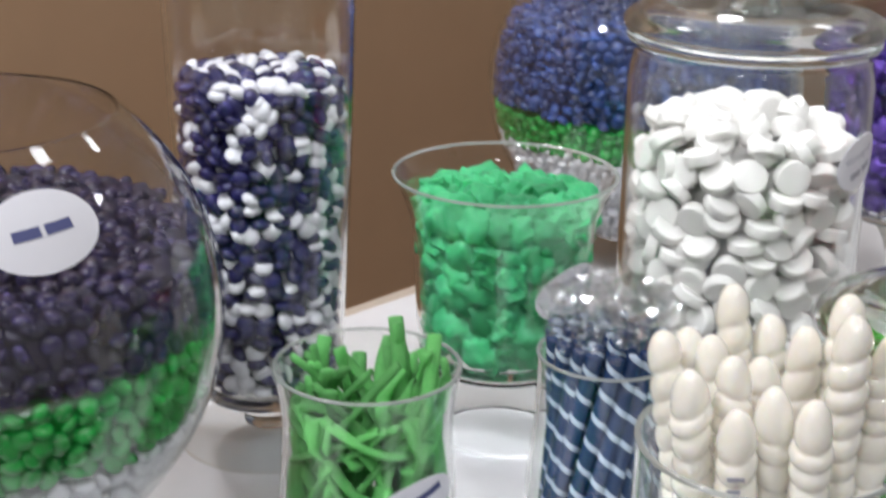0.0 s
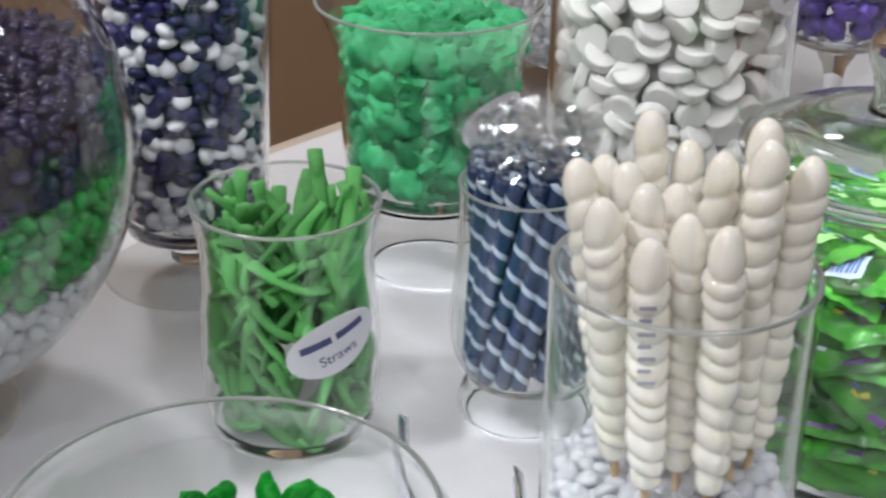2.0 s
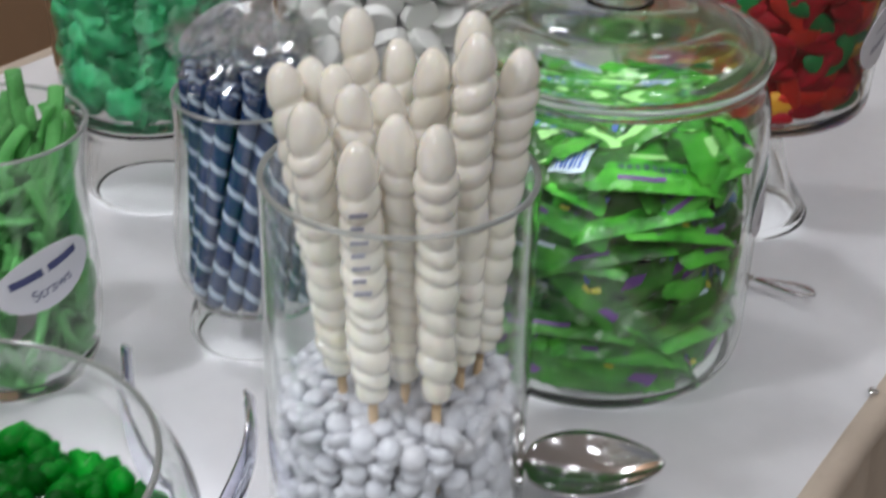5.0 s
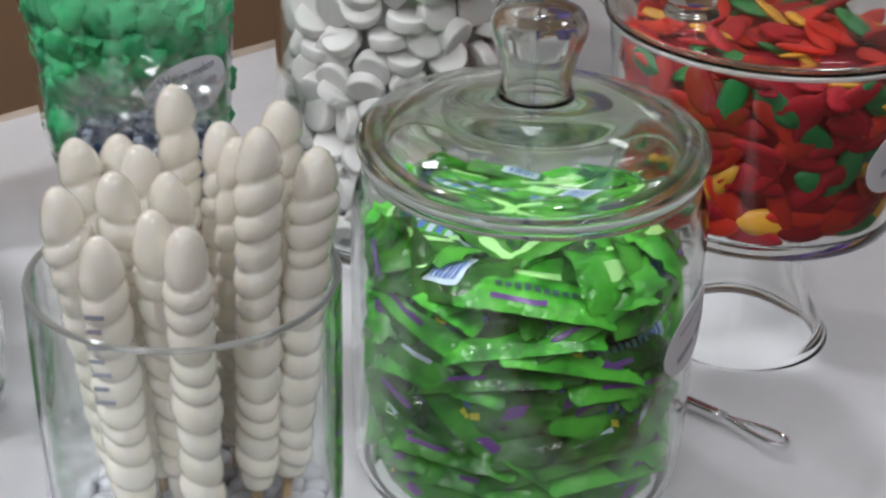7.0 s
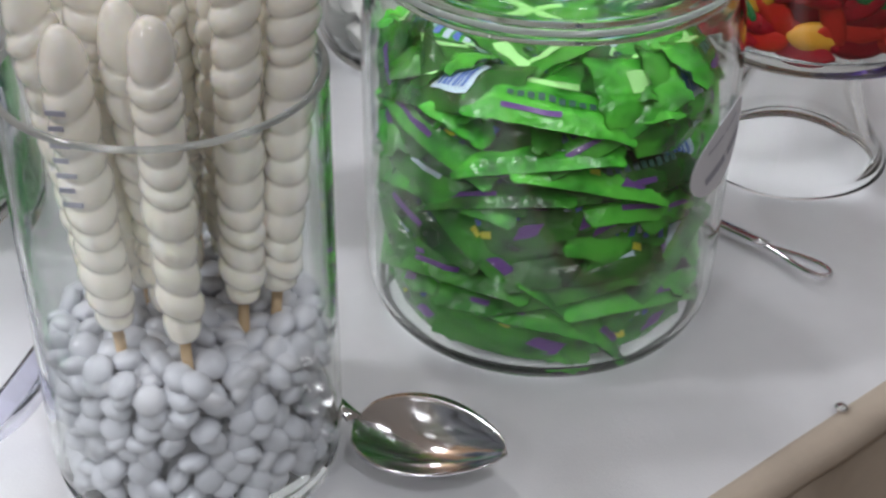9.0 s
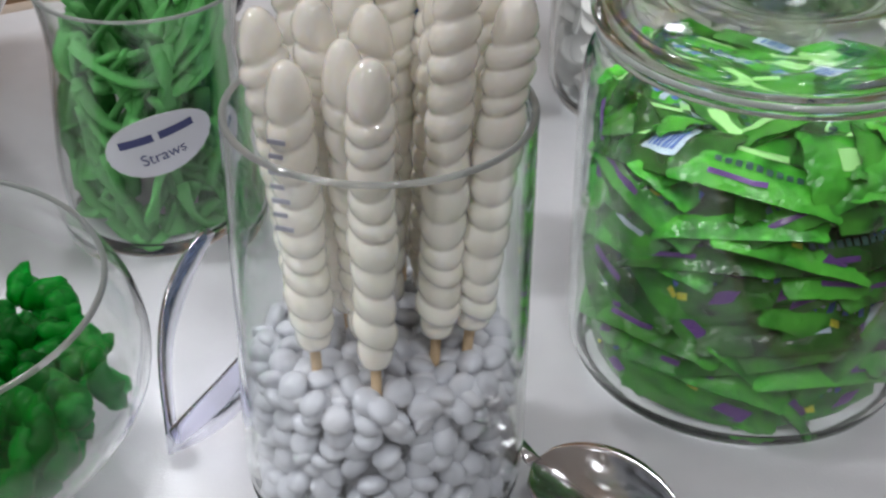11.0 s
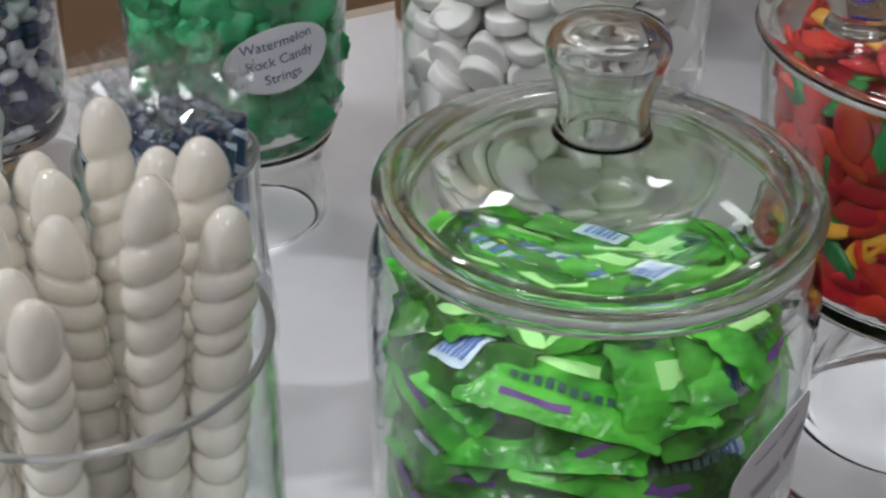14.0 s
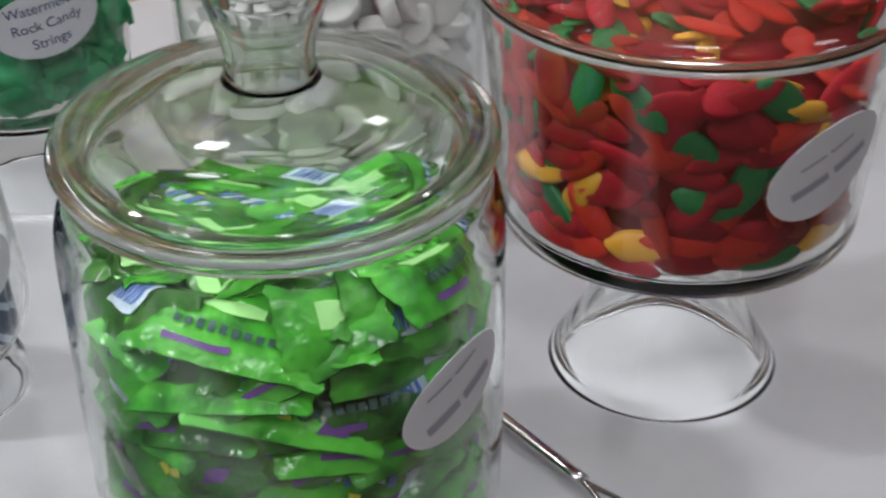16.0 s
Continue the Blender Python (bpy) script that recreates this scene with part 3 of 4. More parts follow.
def fish_bowl(where, name_label, with_label):
    t = thing("footed_fish_bowl", name_label, "glass bowl", (*where, 0), "round candy bowls")
    wall = vessel([p for p in F_PROF if p[0] > 0.001], 0.0022, 0.034, 80)
    for f in wall.faces:
        f.material_index = 0
    part("glass_wall", wall, GLASS, t)
    part("stem", lathe(smooth_profile([(0.0, 0.008), (0.017, 0.008), (0.018, 0.016), (0.028, 0.027), (0.0, 0.0275)], 4), 48), THICK, t, "short glass stem")
    part("foot", lathe(smooth_profile([(0.0, 0.0005), (0.066, 0.0005), (0.068, 0.002), (0.05, 0.004), (0.026, 0.006), (0.016, 0.0085), (0.0, 0.0085)], 3), 64), THINFOOT, t, "round glass foot")
    if with_label:
        lab = oval_label(t, 0.162, -33.5, 0.0, 0.066, 0.046, 5, [(None, 0.0062, 0.0, 0.034)], label="white oval label with a navy printed bar")
        for ob in [lab] + list(lab.children):
            for v in ob.data.vertices:
                rr = math.hypot(v.co.x, v.co.y) - 0.162
                lat = math.asin(0.089 / 0.162) + v.co.z / 0.162
                az = math.atan2(v.co.y, v.co.x)
                mid = radians(-33.5)
                az = mid + (az - mid) / math.cos(math.asin(0.089 / 0.162))
                R0 = 0.1622 + rr
                v.co = (R0 * math.cos(lat) * math.cos(az), R0 * math.cos(lat) * math.sin(az), 0.187 + R0 * math.sin(lat))


def lidded_jar(where, prof, zl, rl, name, label, knob_r, label_args):
    """A heavy penny-candy jar: body, neck ring, loose lid with a rim, a dome and a hollow knob."""
    t = thing(name, label, "glass jar", (*where, 0))
    part("glass_wall", vessel(prof, 0.0036, 0.010, 80), GREENGLASS, t)
    part("neck_ring", lathe(smooth_profile([(rl - 0.010, zl - 0.022), (rl - 0.0035, zl - 0.0215), (rl - 0.002, zl - 0.0185), (rl - 0.0035, zl - 0.0155), (rl - 0.010, zl - 0.0150)], 4), 80, True), THICK, t, "rounded glass neck ring")
    lid_o = smooth_profile([(rl - 0.008, zl - 0.0125), (rl - 0.001, zl - 0.012), (rl + 0.001, zl - 0.008), (rl - 0.001, zl - 0.003), (rl - 0.008, zl + 0.002), (rl - 0.020, zl + 0.007), (rl * 0.55, zl + 0.0135), (knob_r * 1.05, zl + 0.0165), (0.0, zl + 0.0168)], 4)
    lid_i = smooth_profile([(0.0, zl + 0.0060), (knob_r, zl + 0.0062), (rl * 0.55, zl + 0.0052), (rl - 0.022, zl + 0.0005), (rl - 0.012, zl - 0.006), (rl - 0.012, zl - 0.0125)], 4)
    lid = part("lid", lathe(lid_o + lid_i, 80, True), LIDGLASS, t, "low domed glass lid")
    kz = zl + 0.0172
    k_out = smooth_profile([(knob_r * 0.80, kz), (knob_r * 0.74, kz + 0.004), (knob_r * 0.72, kz + 0.012), (knob_r * 0.84, kz + 0.024), (knob_r * 0.96, kz + 0.033), (knob_r * 0.94, kz + 0.040), (knob_r * 0.74, kz + 0.0455), (0.0, kz + 0.0475)], 4)
    k_in = smooth_profile([(0.0, kz + 0.0430), (knob_r * 0.62, kz + 0.0410), (knob_r * 0.79, kz + 0.037), (knob_r * 0.80, kz + 0.032), (knob_r * 0.68, kz + 0.023), (knob_r * 0.56, kz + 0.011), (knob_r * 0.60, kz)], 4)
    part("knob", lathe(k_out + k_in, 48, True), THICK, lid, "round hollow glass knob")
    for args in label_args:
        oval_label(t, *args[:7], **args[7])


def trifle_jar():
    t = thing("footed_trifle_jar", "footed lidded glass jar of red, green and yellow gummies", "glass jar", (*R_AT, 0))
    part("glass_wall", vessel(R_PROF, 0.0036, 0.104, 80), GLASS, t)
    out = smooth_profile([(0.0565, 0.0005), (0.0605, 0.0030), (0.0585, 0.0075), (0.045, 0.030), (0.037, 0.055), (0.033, 0.080), (0.036, 0.0925)], 4)
    part("stem", lathe(out + [(0.0285, 0.0925), (0.0255, 0.0800), (0.0295, 0.055), (0.0375, 0.030), (0.0500, 0.0110), (0.0530, 0.0050), (0.0520, 0.0005)], 72, True), GLASS, t, "hollow flared glass stem and foot")
    lid = part("lid", lathe(smooth_profile([(0.0, 0.2225), (0.05, 0.221), (0.088, 0.2185), (0.100, 0.216), (0.1025, 0.2185), (0.100, 0.2215), (0.088, 0.2225), (0.05, 0.225), (0.0, 0.2265)], 4), 80), GLASS, t, "flat glass lid")
    k = part("knob", lathe(smooth_profile([(0.0, 0.0), (0.016, 0.0), (0.014, 0.007), (0.019, 0.018), (0.021, 0.026), (0.014, 0.034), (0.0, 0.035)], 4), 40), THICK, lid, "round glass knob")
    k.location = (-0.044, -0.042, 0.2250)
    oval_label(t, 0.0945, -24, 0.160, 0.066, 0.046, 22, [(None, 0.0012, 0.009, 0.03), (None, 0.0042, -0.003, 0.044)], ink=GREYINK, label="white oval label with grey print", centre_lean=-0.09)


def dish():
    t = thing("round_glass_bowl", "round clear glass bowl of dark green gummy bears", "glass bowl", (*D_AT, 0))
    part("glass_wall", vessel(D_PROF, 0.003, 0.008, 80), GLASS, t)


def purple_goblet():
    t = thing("footed_glass_goblet", "footed glass goblet of purple foil wrapped candies", "glass jar", (*P_AT, 0))
    part("glass_wall", vessel(P_PROF, 0.003, 0.095, 64), GLASS, t)
    part("stem", lathe(smooth_profile([(0.0, 0.006), (0.018, 0.008), (0.010, 0.025), (0.010, 0.06), (0.020, 0.0845), (0.0, 0.0845)], 4), 40), THICK, t, "glass stem")


cylinder_vase()
straw_cup()
hurricane_glass()
stick_glass()
tall_vase()
fish_bowl(F_AT, "round footed glass bowl of purple, green and white candies", True)
fish_bowl(K_AT, "round footed glass bowl of blue and green candies", False)
lidded_jar(T_AT, T_PROF, 0.207, 0.0900, "candy_jar", "lidded glass jar full of lime wrapped taffy", 0.025,
           [(0.0942, -8, 0.115, 0.060, 0.037, 20, [(None, 0.0012, 0.010, 0.030), (None, 0.0042, -0.005, 0.040)], dict(ink=GREYINK, label="white oval label with faint grey print"))])
lidded_jar(W_AT, W_PROF, 0.330, 0.0975, "mint_jar", "large lidded glass jar of round white mints", 0.026,
           [(0.0945, -22, 0.232, 0.058, 0.040, 14, [("Wintergreen", 0.0075, 0.006, 0), (None, 0.005, -0.007, 0.03)], dict(ink=GREYINK, label="white oval label with grey lettering"))])
trifle_jar()
dish()
purple_goblet()

# ---- contents ----
BUTTON = ellipsoid_data(0.0070, 0.0070, 0.0043, 12, 7)


def fill_white_buttons():
    rnd = random.Random(11)
    me = mesh_of("button_candy", BUTTON, WHITEB)
    ms = packed_buttons(*C_AT, [(r - 0.004, z) for r, z in C_PROF], 0.010, 0.080, 0.0138, rnd, heap=0.006, depth=1)
    for m in ms[:330]:
        tagged(new("button_candy", me), "glossy white button candy in the cylinder vase", "candy", "white button candies").matrix_world = m
    rest = ms[330:] + packed_buttons(*C_AT, [(r - 0.015, z) for r, z in C_PROF], 0.010, 0.078, 0.0138, rnd, depth=1)
    joined("button_candy_heap", BUTTON, rest, WHITEI, "heap of glossy white button candies", "candy", core_data(*C_AT, C_PROF, 0.011, 0.07, 0.024))


fill_white_buttons()


def fill_tall_vase():
    rnd = random.Random(12)
    ms = packed_buttons(*N_AT, [(r - 0.004, z) for r, z in N_PROF], 0.050, 0.286, 0.0138, rnd, heap=0.008, depth=2)
    ms = [m @ Matrix.Scale(1.1, 4) for m in ms]
    white = [m for m in ms if rnd.random() < 0.33]
    keep = {id(m) for m in white}
    joined("white_button_candies", BUTTON, white, WHITEI, "glossy white button candies in the tall vase", "candy")
    joined("navy_button_candies", BUTTON, [m for m in ms if id(m) not in keep], NAVY, "glossy navy button candies in the tall vase", "candy", core_data(*N_AT, N_PROF, 0.052, 0.278, 0.020))


fill_tall_vase()


def fill_bowl(where, top, layers, seed):
    """Layers of button candies in a round bowl: (from height, to height, material, name, label)."""
    rnd = random.Random(seed)
    prof = [(max(r - 0.004, 0.002), z) for r, z in F_PROF if z > 0.03]
    size = 0.0138
    for z0, z1, material, name, label in layers:
        ms = packed_buttons(*where, prof, z0, z1, size, rnd, heap=0.006, depth=1, top=z1 >= top)
        joined(name, BUTTON, ms, material, label, "candy", core_data(*where, prof, z0 + 0.002, z1 - 0.004, 0.008))


fill_bowl(F_AT, 0.226, [(0.040, 0.130, WHITEI, "white_button_candies", "white button candies at the bottom of the bowl"),
                        (0.130, 0.186, GREENB, "green_button_candies", "green button candies in the round bowl"),
                        (0.186, 0.232, PURPLE, "purple_button_candies", "dark purple button candies in the round bowl")], 21)
fill_bowl(K_AT, 0.250, [(0.040, 0.140, WHITEI, "white_button_candies", "white button candies at the bottom of the bowl"),
                        (0.140, 0.176, GREENB, "green_button_candies", "green button candies in the round bowl"),
                        (0.176, 0.254, BLUE, "blue_button_candies", "blue button candies in the round bowl")], 22)


def swirl_stick_mesh(seed, length):
    """Pulled-sugar stick: a row of soft bulges that wind slightly, ending in a pointed tip."""
    rnd = random.Random(seed)
    n, seg = 20, 0.0112
    count = int((length - 0.0200) / seg)
    zs, rs = [], []
    z = 0.0
    for k in range(count):
        s = seg * rnd.uniform(0.74, 1.28)
        big = 0.0096 + 0.0008 * k / count + rnd.uniform(-0.0005, 0.0006)
        if k == 0:
            big *= 0.82
        for f in (0.0, 0.08, 0.2, 0.38, 0.55, 0.75, 0.92):
            zs.append(z + f * s)
            rs.append(big * (0.68 + 0.32 * math.sin(math.pi * min(1, f * 0.93 + 0.05)) ** 0.48))
        z += s
    for f in (0.0, 0.08, 0.2, 0.4, 0.58, 0.74, 0.87, 0.95, 0.99):
        zs.append(z + f * 0.0215)
        rs.append(0.0096 * (0.80 + 0.18 * min(1, f * 6)) * math.sqrt(max(0.0, 1 - max(0, (f - 0.12) / 0.88) ** 2.2)))
    grow = length / zs[-1]
    zs = [q * grow for q in zs]
    bm = bmesh.new()
    rings = []
    for z_, r_ in zip(zs, rs):
        ring = []
        for k in range(n):
            a = 2 * math.pi * k / n
            w = 1 + 0.045 * math.cos(a * 2 + z_ * 150) + 0.03 * noise.noise((math.cos(a) * 2 + seed, math.sin(a) * 2, z_ * 120))
            dz = 0.0032 * math.cos(a + z_ * 22 + seed) * min(1, z_ / 0.01, max(0.0, (zs[-1] - z_) / 0.02))
            ring.append(bm.verts.new((r_ * w * math.cos(a), r_ * w * math.sin(a), z_ + dz)))
        rings.append(ring)
    for a, b in zip(rings, rings[1:]):
        for k in range(n):
            bm.faces.new((a[k], a[(k + 1) % n], b[(k + 1) % n], b[k]))
    bm.faces.new(rings[-1])
    bm.faces.new(list(reversed(rings[0])))
    return bm


STICK_TIPS = [(-0.1140, 0.0090, 0.2435), (-0.0935, -0.0370, 0.2440), (-0.0910, 0.0220, 0.2390), (-0.0680, -0.0500, 0.2330), (-0.0840, 0.0440, 0.2600),
              (-0.0530, -0.0330, 0.2395), (-0.0640, 0.0490, 0.2440), (-0.0440, 0.0260, 0.2490), (-0.0340, -0.0410, 0.2395), (-0.0210, 0.0010, 0.2675),
              (-0.0250, 0.0300, 0.2670), (-0.0010, 0.0140, 0.2565), (-0.0740, -0.0250, 0.2490), (-0.0620, -0.0030, 0.2415), (-0.1030, 0.0270, 0.2400)]
STICK_FEET = [(-0.0860, 0.0040), (-0.0790, -0.0260), (-0.0760, 0.0200), (-0.0605, -0.0470), (-0.0720, 0.0330),
              (-0.0480, -0.0270), (-0.0560, 0.0330), (-0.0460, 0.0160), (-0.0310, -0.0435), (-0.0230, -0.0110),
              (-0.0300, 0.0210), (-0.0150, 0.0030), (-0.0660, -0.0160), (-0.0560, 0.0000), (-0.0900, 0.0180)]


def swirl_sticks():
    for k, (tip, foot) in enumerate(zip(STICK_TIPS, STICK_FEET)):
        a, b = Vector((*foot, 0.088)), Vector(tip)
        axis = (b - a).normalized()
        start = a + axis * 0.012
        t = thing("swirl_candy_stick", "cream pulled-sugar candy stick on a wooden skewer", "candy stick", a, "swirl sticks in the cylinder vase")
        t.rotation_euler = axis.to_track_quat("Z", "Y").to_euler()
        body = part("candy", swirl_stick_mesh(40 + k, (b - start).length), CREAM, t)
        body.location = (0, 0, 0.012)
        body.rotation_euler = (0, 0, k * 1.3)
        part("skewer", lathe([(0, -0.05), (0.0022, -0.05), (0.0024, 0.02), (0, 0.02)], 10), WOOD, t, "pale wooden skewer")
        if k == 3:
            face = axis.to_track_quat("Z", "Y").inverted() @ Vector((0.2, -1.0, 0.0))
            for q in range(7):
                bm = box_bm((-0.005, -0.0112, 0.075 + q * 0.0065), (0.003 - 0.002 * (q % 2), -0.0106, 0.0770 + q * 0.0065))
                bar = part("printed_bar", bm, GREYINK, t, "small grey print on the wrapper", smooth=False)
                bar.rotation_euler = (0, 0, math.atan2(face.y, face.x) + math.pi / 2)


swirl_sticks()


def tube(points, radius, flat=1.0, n=8):
    bm = bmesh.new()
    pts = [Vector(p) for p in points]
    rings = []
    for i, p in enumerate(pts):
        d = (pts[min(i + 1, len(pts) - 1)] - pts[max(i - 1, 0)]).normalized()
        q = d.to_track_quat("Z", "Y")
        rings.append([bm.verts.new(p + q @ Vector((radius * math.cos(2 * math.pi * k / n), radius * flat * math.sin(2 * math.pi * k / n), 0))) for k in range(n)])
    for a, b in zip(rings, rings[1:]):
        for k in range(n):
            bm.faces.new((a[k], a[(k + 1) % n], b[(k + 1) % n], b[k]))
    bm.faces.new(list(reversed(rings[0])))
    bm.faces.new(rings[-1])
    return bm


def sour_straws():
    rnd = random.Random(31)
    for k in range(165):
        a0 = rnd.uniform(0, 6.28)
        if k < 136:
            zc = 0.012 + 0.105 * rnd.random()
            span = rnd.uniform(-1.5, 1.5)
            r0, r1 = rnd.uniform(0.036, 0.047), rnd.uniform(0.036, 0.047)
            z0, z1 = zc, min(0.132, max(0.012, zc + rnd.choice((-1, 1)) * rnd.uniform(0.03, 0.09)))
        else:
            span = rnd.uniform(0.8, 2.6)
            r0, r1 = rnd.uniform(0.005, 0.04), rnd.uniform(0.025, 0.049)
            z0, z1 = rnd.uniform(0.08, 0.11), rnd.uniform(0.135, 0.170)
        pts = []
        p0 = Vector((r0 * math.cos(a0), r0 * math.sin(a0), z0))
        p1 = Vector((r1 * math.cos(a0 + span), r1 * math.sin(a0 + span), z1))
        bow = Vector((rnd.uniform(-1, 1), rnd.uniform(-1, 1), rnd.uniform(-0.6, 0.4))) * 0.012
        for i in range(9):
            f = i / 8
            p = p0.lerp(p1, f) + bow * math.sin(math.pi * f)
            lim = radius_at(S_PROF, min(p.z, 0.15)) - 0.0075
            d = math.hypot(p.x, p.y)
            if d > lim:
                p.x, p.y = p.x * lim / d, p.y * lim / d
            pts.append(p)
        ob = part("sour_straw", tube(pts, 0.0050, 0.5), STRAW, None)
        ob.location = (*S_AT, 0)
        tagged(ob, "sugared lime green sour straw in the glass cup", "candy", "sour straws")


sour_straws()


def chunk_data(seed, size):
    rnd = random.Random(seed)
    bm = bmesh.new()
    bmesh.ops.create_icosphere(bm, subdivisions=3, radius=size)
    for v in bm.verts:
        d = v.co.normalized()
        f = 0.92 + 0.42 * noise.noise(d * 2.0 + Vector((seed, 0, 0))) + 0.36 * abs(noise.noise(d * 4.5 + Vector((0, seed, 0)))) + 0.10 * noise.noise(d * 11)
        if seed < 40:
            f += 0.16 * abs(noise.cell(d * 2.6 + Vector((seed, 1.0, 2.0)))) - 0.05
        v.co = d * size * f
    return data_of(bm)


def rock_candy():
    rnd = random.Random(33)
    kinds = []
    for k in range(6):
        me = mesh_of("rock_candy_chunk", chunk_data(k + 3, 0.0150), ROCK)
        me.polygons.foreach_set("use_smooth", [k % 3 > 0] * len(me.polygons))
        kinds.append(me)
    z = 0.088
    while z < 0.199:
        r = radius_at(G_PROF, z) - 0.0185
        if z > 0.16:
            r = min(r, 0.0565)
        for ring, rr in enumerate((r, r - 0.017, r - 0.034)):
            if rr < 0.004:
                continue
            cnt = max(3, int(2 * math.pi * rr / 0.0188))
            for k in range(cnt):
                if ring == 2 and z < 0.18:
                    continue
                a = 2 * math.pi * (k + rnd.uniform(-0.3, 0.3)) / cnt
                m = tumbled(G_AT[0] + rr * math.cos(a), G_AT[1] + rr * math.sin(a), z + rnd.uniform(-0.004, 0.004), None, rnd) @ Matrix.Scale(rnd.uniform(0.8, 1.2), 4)
                tagged(new("rock_candy_chunk", rnd.choice(kinds)), "rough translucent green rock candy chunk", "candy", "rock candy chunks").matrix_world = m
        z += 0.0165


rock_candy()


def stick_candies():
    rnd = random.Random(35)
    prof = [(0.0, 0.0)] + [(0.0052, 0.0), (0.0056, 0.002), (0.0056, 0.138), (0.005, 0.140), (0.0, 0.1405)]
    me = bpy.data.meshes.new("stick_candy")
    bm = lathe(prof, 16)
    bm.to_mesh(me)
    bm.free()
    me.materials.append(STRIPE)
    me.polygons.foreach_set("use_smooth", [True] * len(me.polygons))
    for ring, cnt in ((0.0355, 18), (0.0240, 12), (0.012, 6)):
        for j in range(cnt):
            a = 2 * math.pi * (j + rnd.uniform(-0.15, 0.15)) / cnt
            foot = Vector((B_AT[0] + ring * math.cos(a), B_AT[1] + ring * math.sin(a), 0.037 + rnd.uniform(0, 0.006)))
            top = Vector((B_AT[0] + ring * 0.94 * math.cos(a + 0.85), B_AT[1] + ring * 0.94 * math.sin(a + 0.85), 0.17))
            t = thing("striped_candy_stick", "navy and white striped candy stick in clear wrapper", "candy stick", foot, "striped sticks in the footed glass")
            t.rotation_euler = (top - foot).to_track_quat("Z", "Y").to_euler()
            p = part_mesh("candy", me, None, t)
            p.rotation_euler = (0, 0, rnd.uniform(0, 6.28))
            # twisted cellophane end
            bm = bmesh.new()
            rows = []
            zt = 0.137 + rnd.uniform(-0.004, 0.01)
            ht = rnd.uniform(0.016, 0.030)
            for i in range(6):
                f = i / 5
                rad = 0.0058 * (1 - 0.6 * math.sin(math.pi * min(1, f * 1.3))) + 0.006 * f * f
                rows.append([bm.verts.new((rad * math.cos(q) * rnd.uniform(0.5, 1.5), rad * math.sin(q) * rnd.uniform(0.5, 1.5), zt + ht * f + rnd.uniform(-0.002, 0.002))) for q in np.linspace(0, 6.28, 10, endpoint=False)])
            for ra, rb in zip(rows, rows[1:]):
                for q in range(10):
                    bm.faces.new((ra[q], ra[(q + 1) % 10], rb[(q + 1) % 10], rb[q]))
            part("wrapper_end", bm, CELLO, t, "crinkled clear wrapper end", smooth=False)


stick_candies()


def mints():
    rnd = random.Random(37)
    bm = lathe(smooth_profile([(0.0, -0.0048), (0.0115, -0.0048), (0.0132, -0.0034), (0.0134, 0.0), (0.0132, 0.0034), (0.0115, 0.0048), (0.0, 0.0048)], 2), 24)
    me = bpy.data.meshes.new("mint")
    bm.to_mesh(me)
    bm.free()
    me.materials.append(MINT)
    me.polygons.foreach_set("use_smooth", [True] * len(me.polygons))
    ms = []
    z = 0.022
    while z < 0.235:
        for rr, seg in ((0.0755, 19), (0.057, 13)):
            if rr < 0.06 and z < 0.19:
                continue
            turn = rnd.random()
            for k in range(seg):
                a = 2 * math.pi * (k + turn + rnd.uniform(-0.25, 0.25)) / seg
                x, y = W_AT[0] + rr * math.cos(a), W_AT[1] + rr * math.sin(a)
                e = Euler((math.pi / 2 + rnd.gauss(0, 0.55), rnd.gauss(0, 0.5), a + math.pi / 2 + rnd.gauss(0, 0.4)))
                if rnd.random() < 0.3:
                    e = Euler((rnd.gauss(0, 0.5), rnd.gauss(0, 0.5), a))
                ms.append(Matrix.LocRotScale((x, y, z + rnd.uniform(-0.005, 0.005)), e, None))
        z += 0.0165
    for k in range(75):
        d, a = 0.078 * math.sqrt(rnd.random()), rnd.uniform(0, 6.28)
        ms.append(tumbled(W_AT[0] + d * math.cos(a), W_AT[1] + d * math.sin(a), 0.236 + 0.018 * (1 - (d / 0.078) ** 2) + rnd.uniform(-0.004, 0.004), 0.55, rnd))
    for m in ms:
        tagged(new("mint", me), "round chalky white mint tablet", "candy", "white mints").matrix_world = m
    core = core_data(*W_AT, W_PROF, 0.014, 0.228, 0.030)
    joined("mint_heap", (np.zeros((0, 3)), []), [], MINT, "white mints packed inside the jar", "candy", core)


mints()


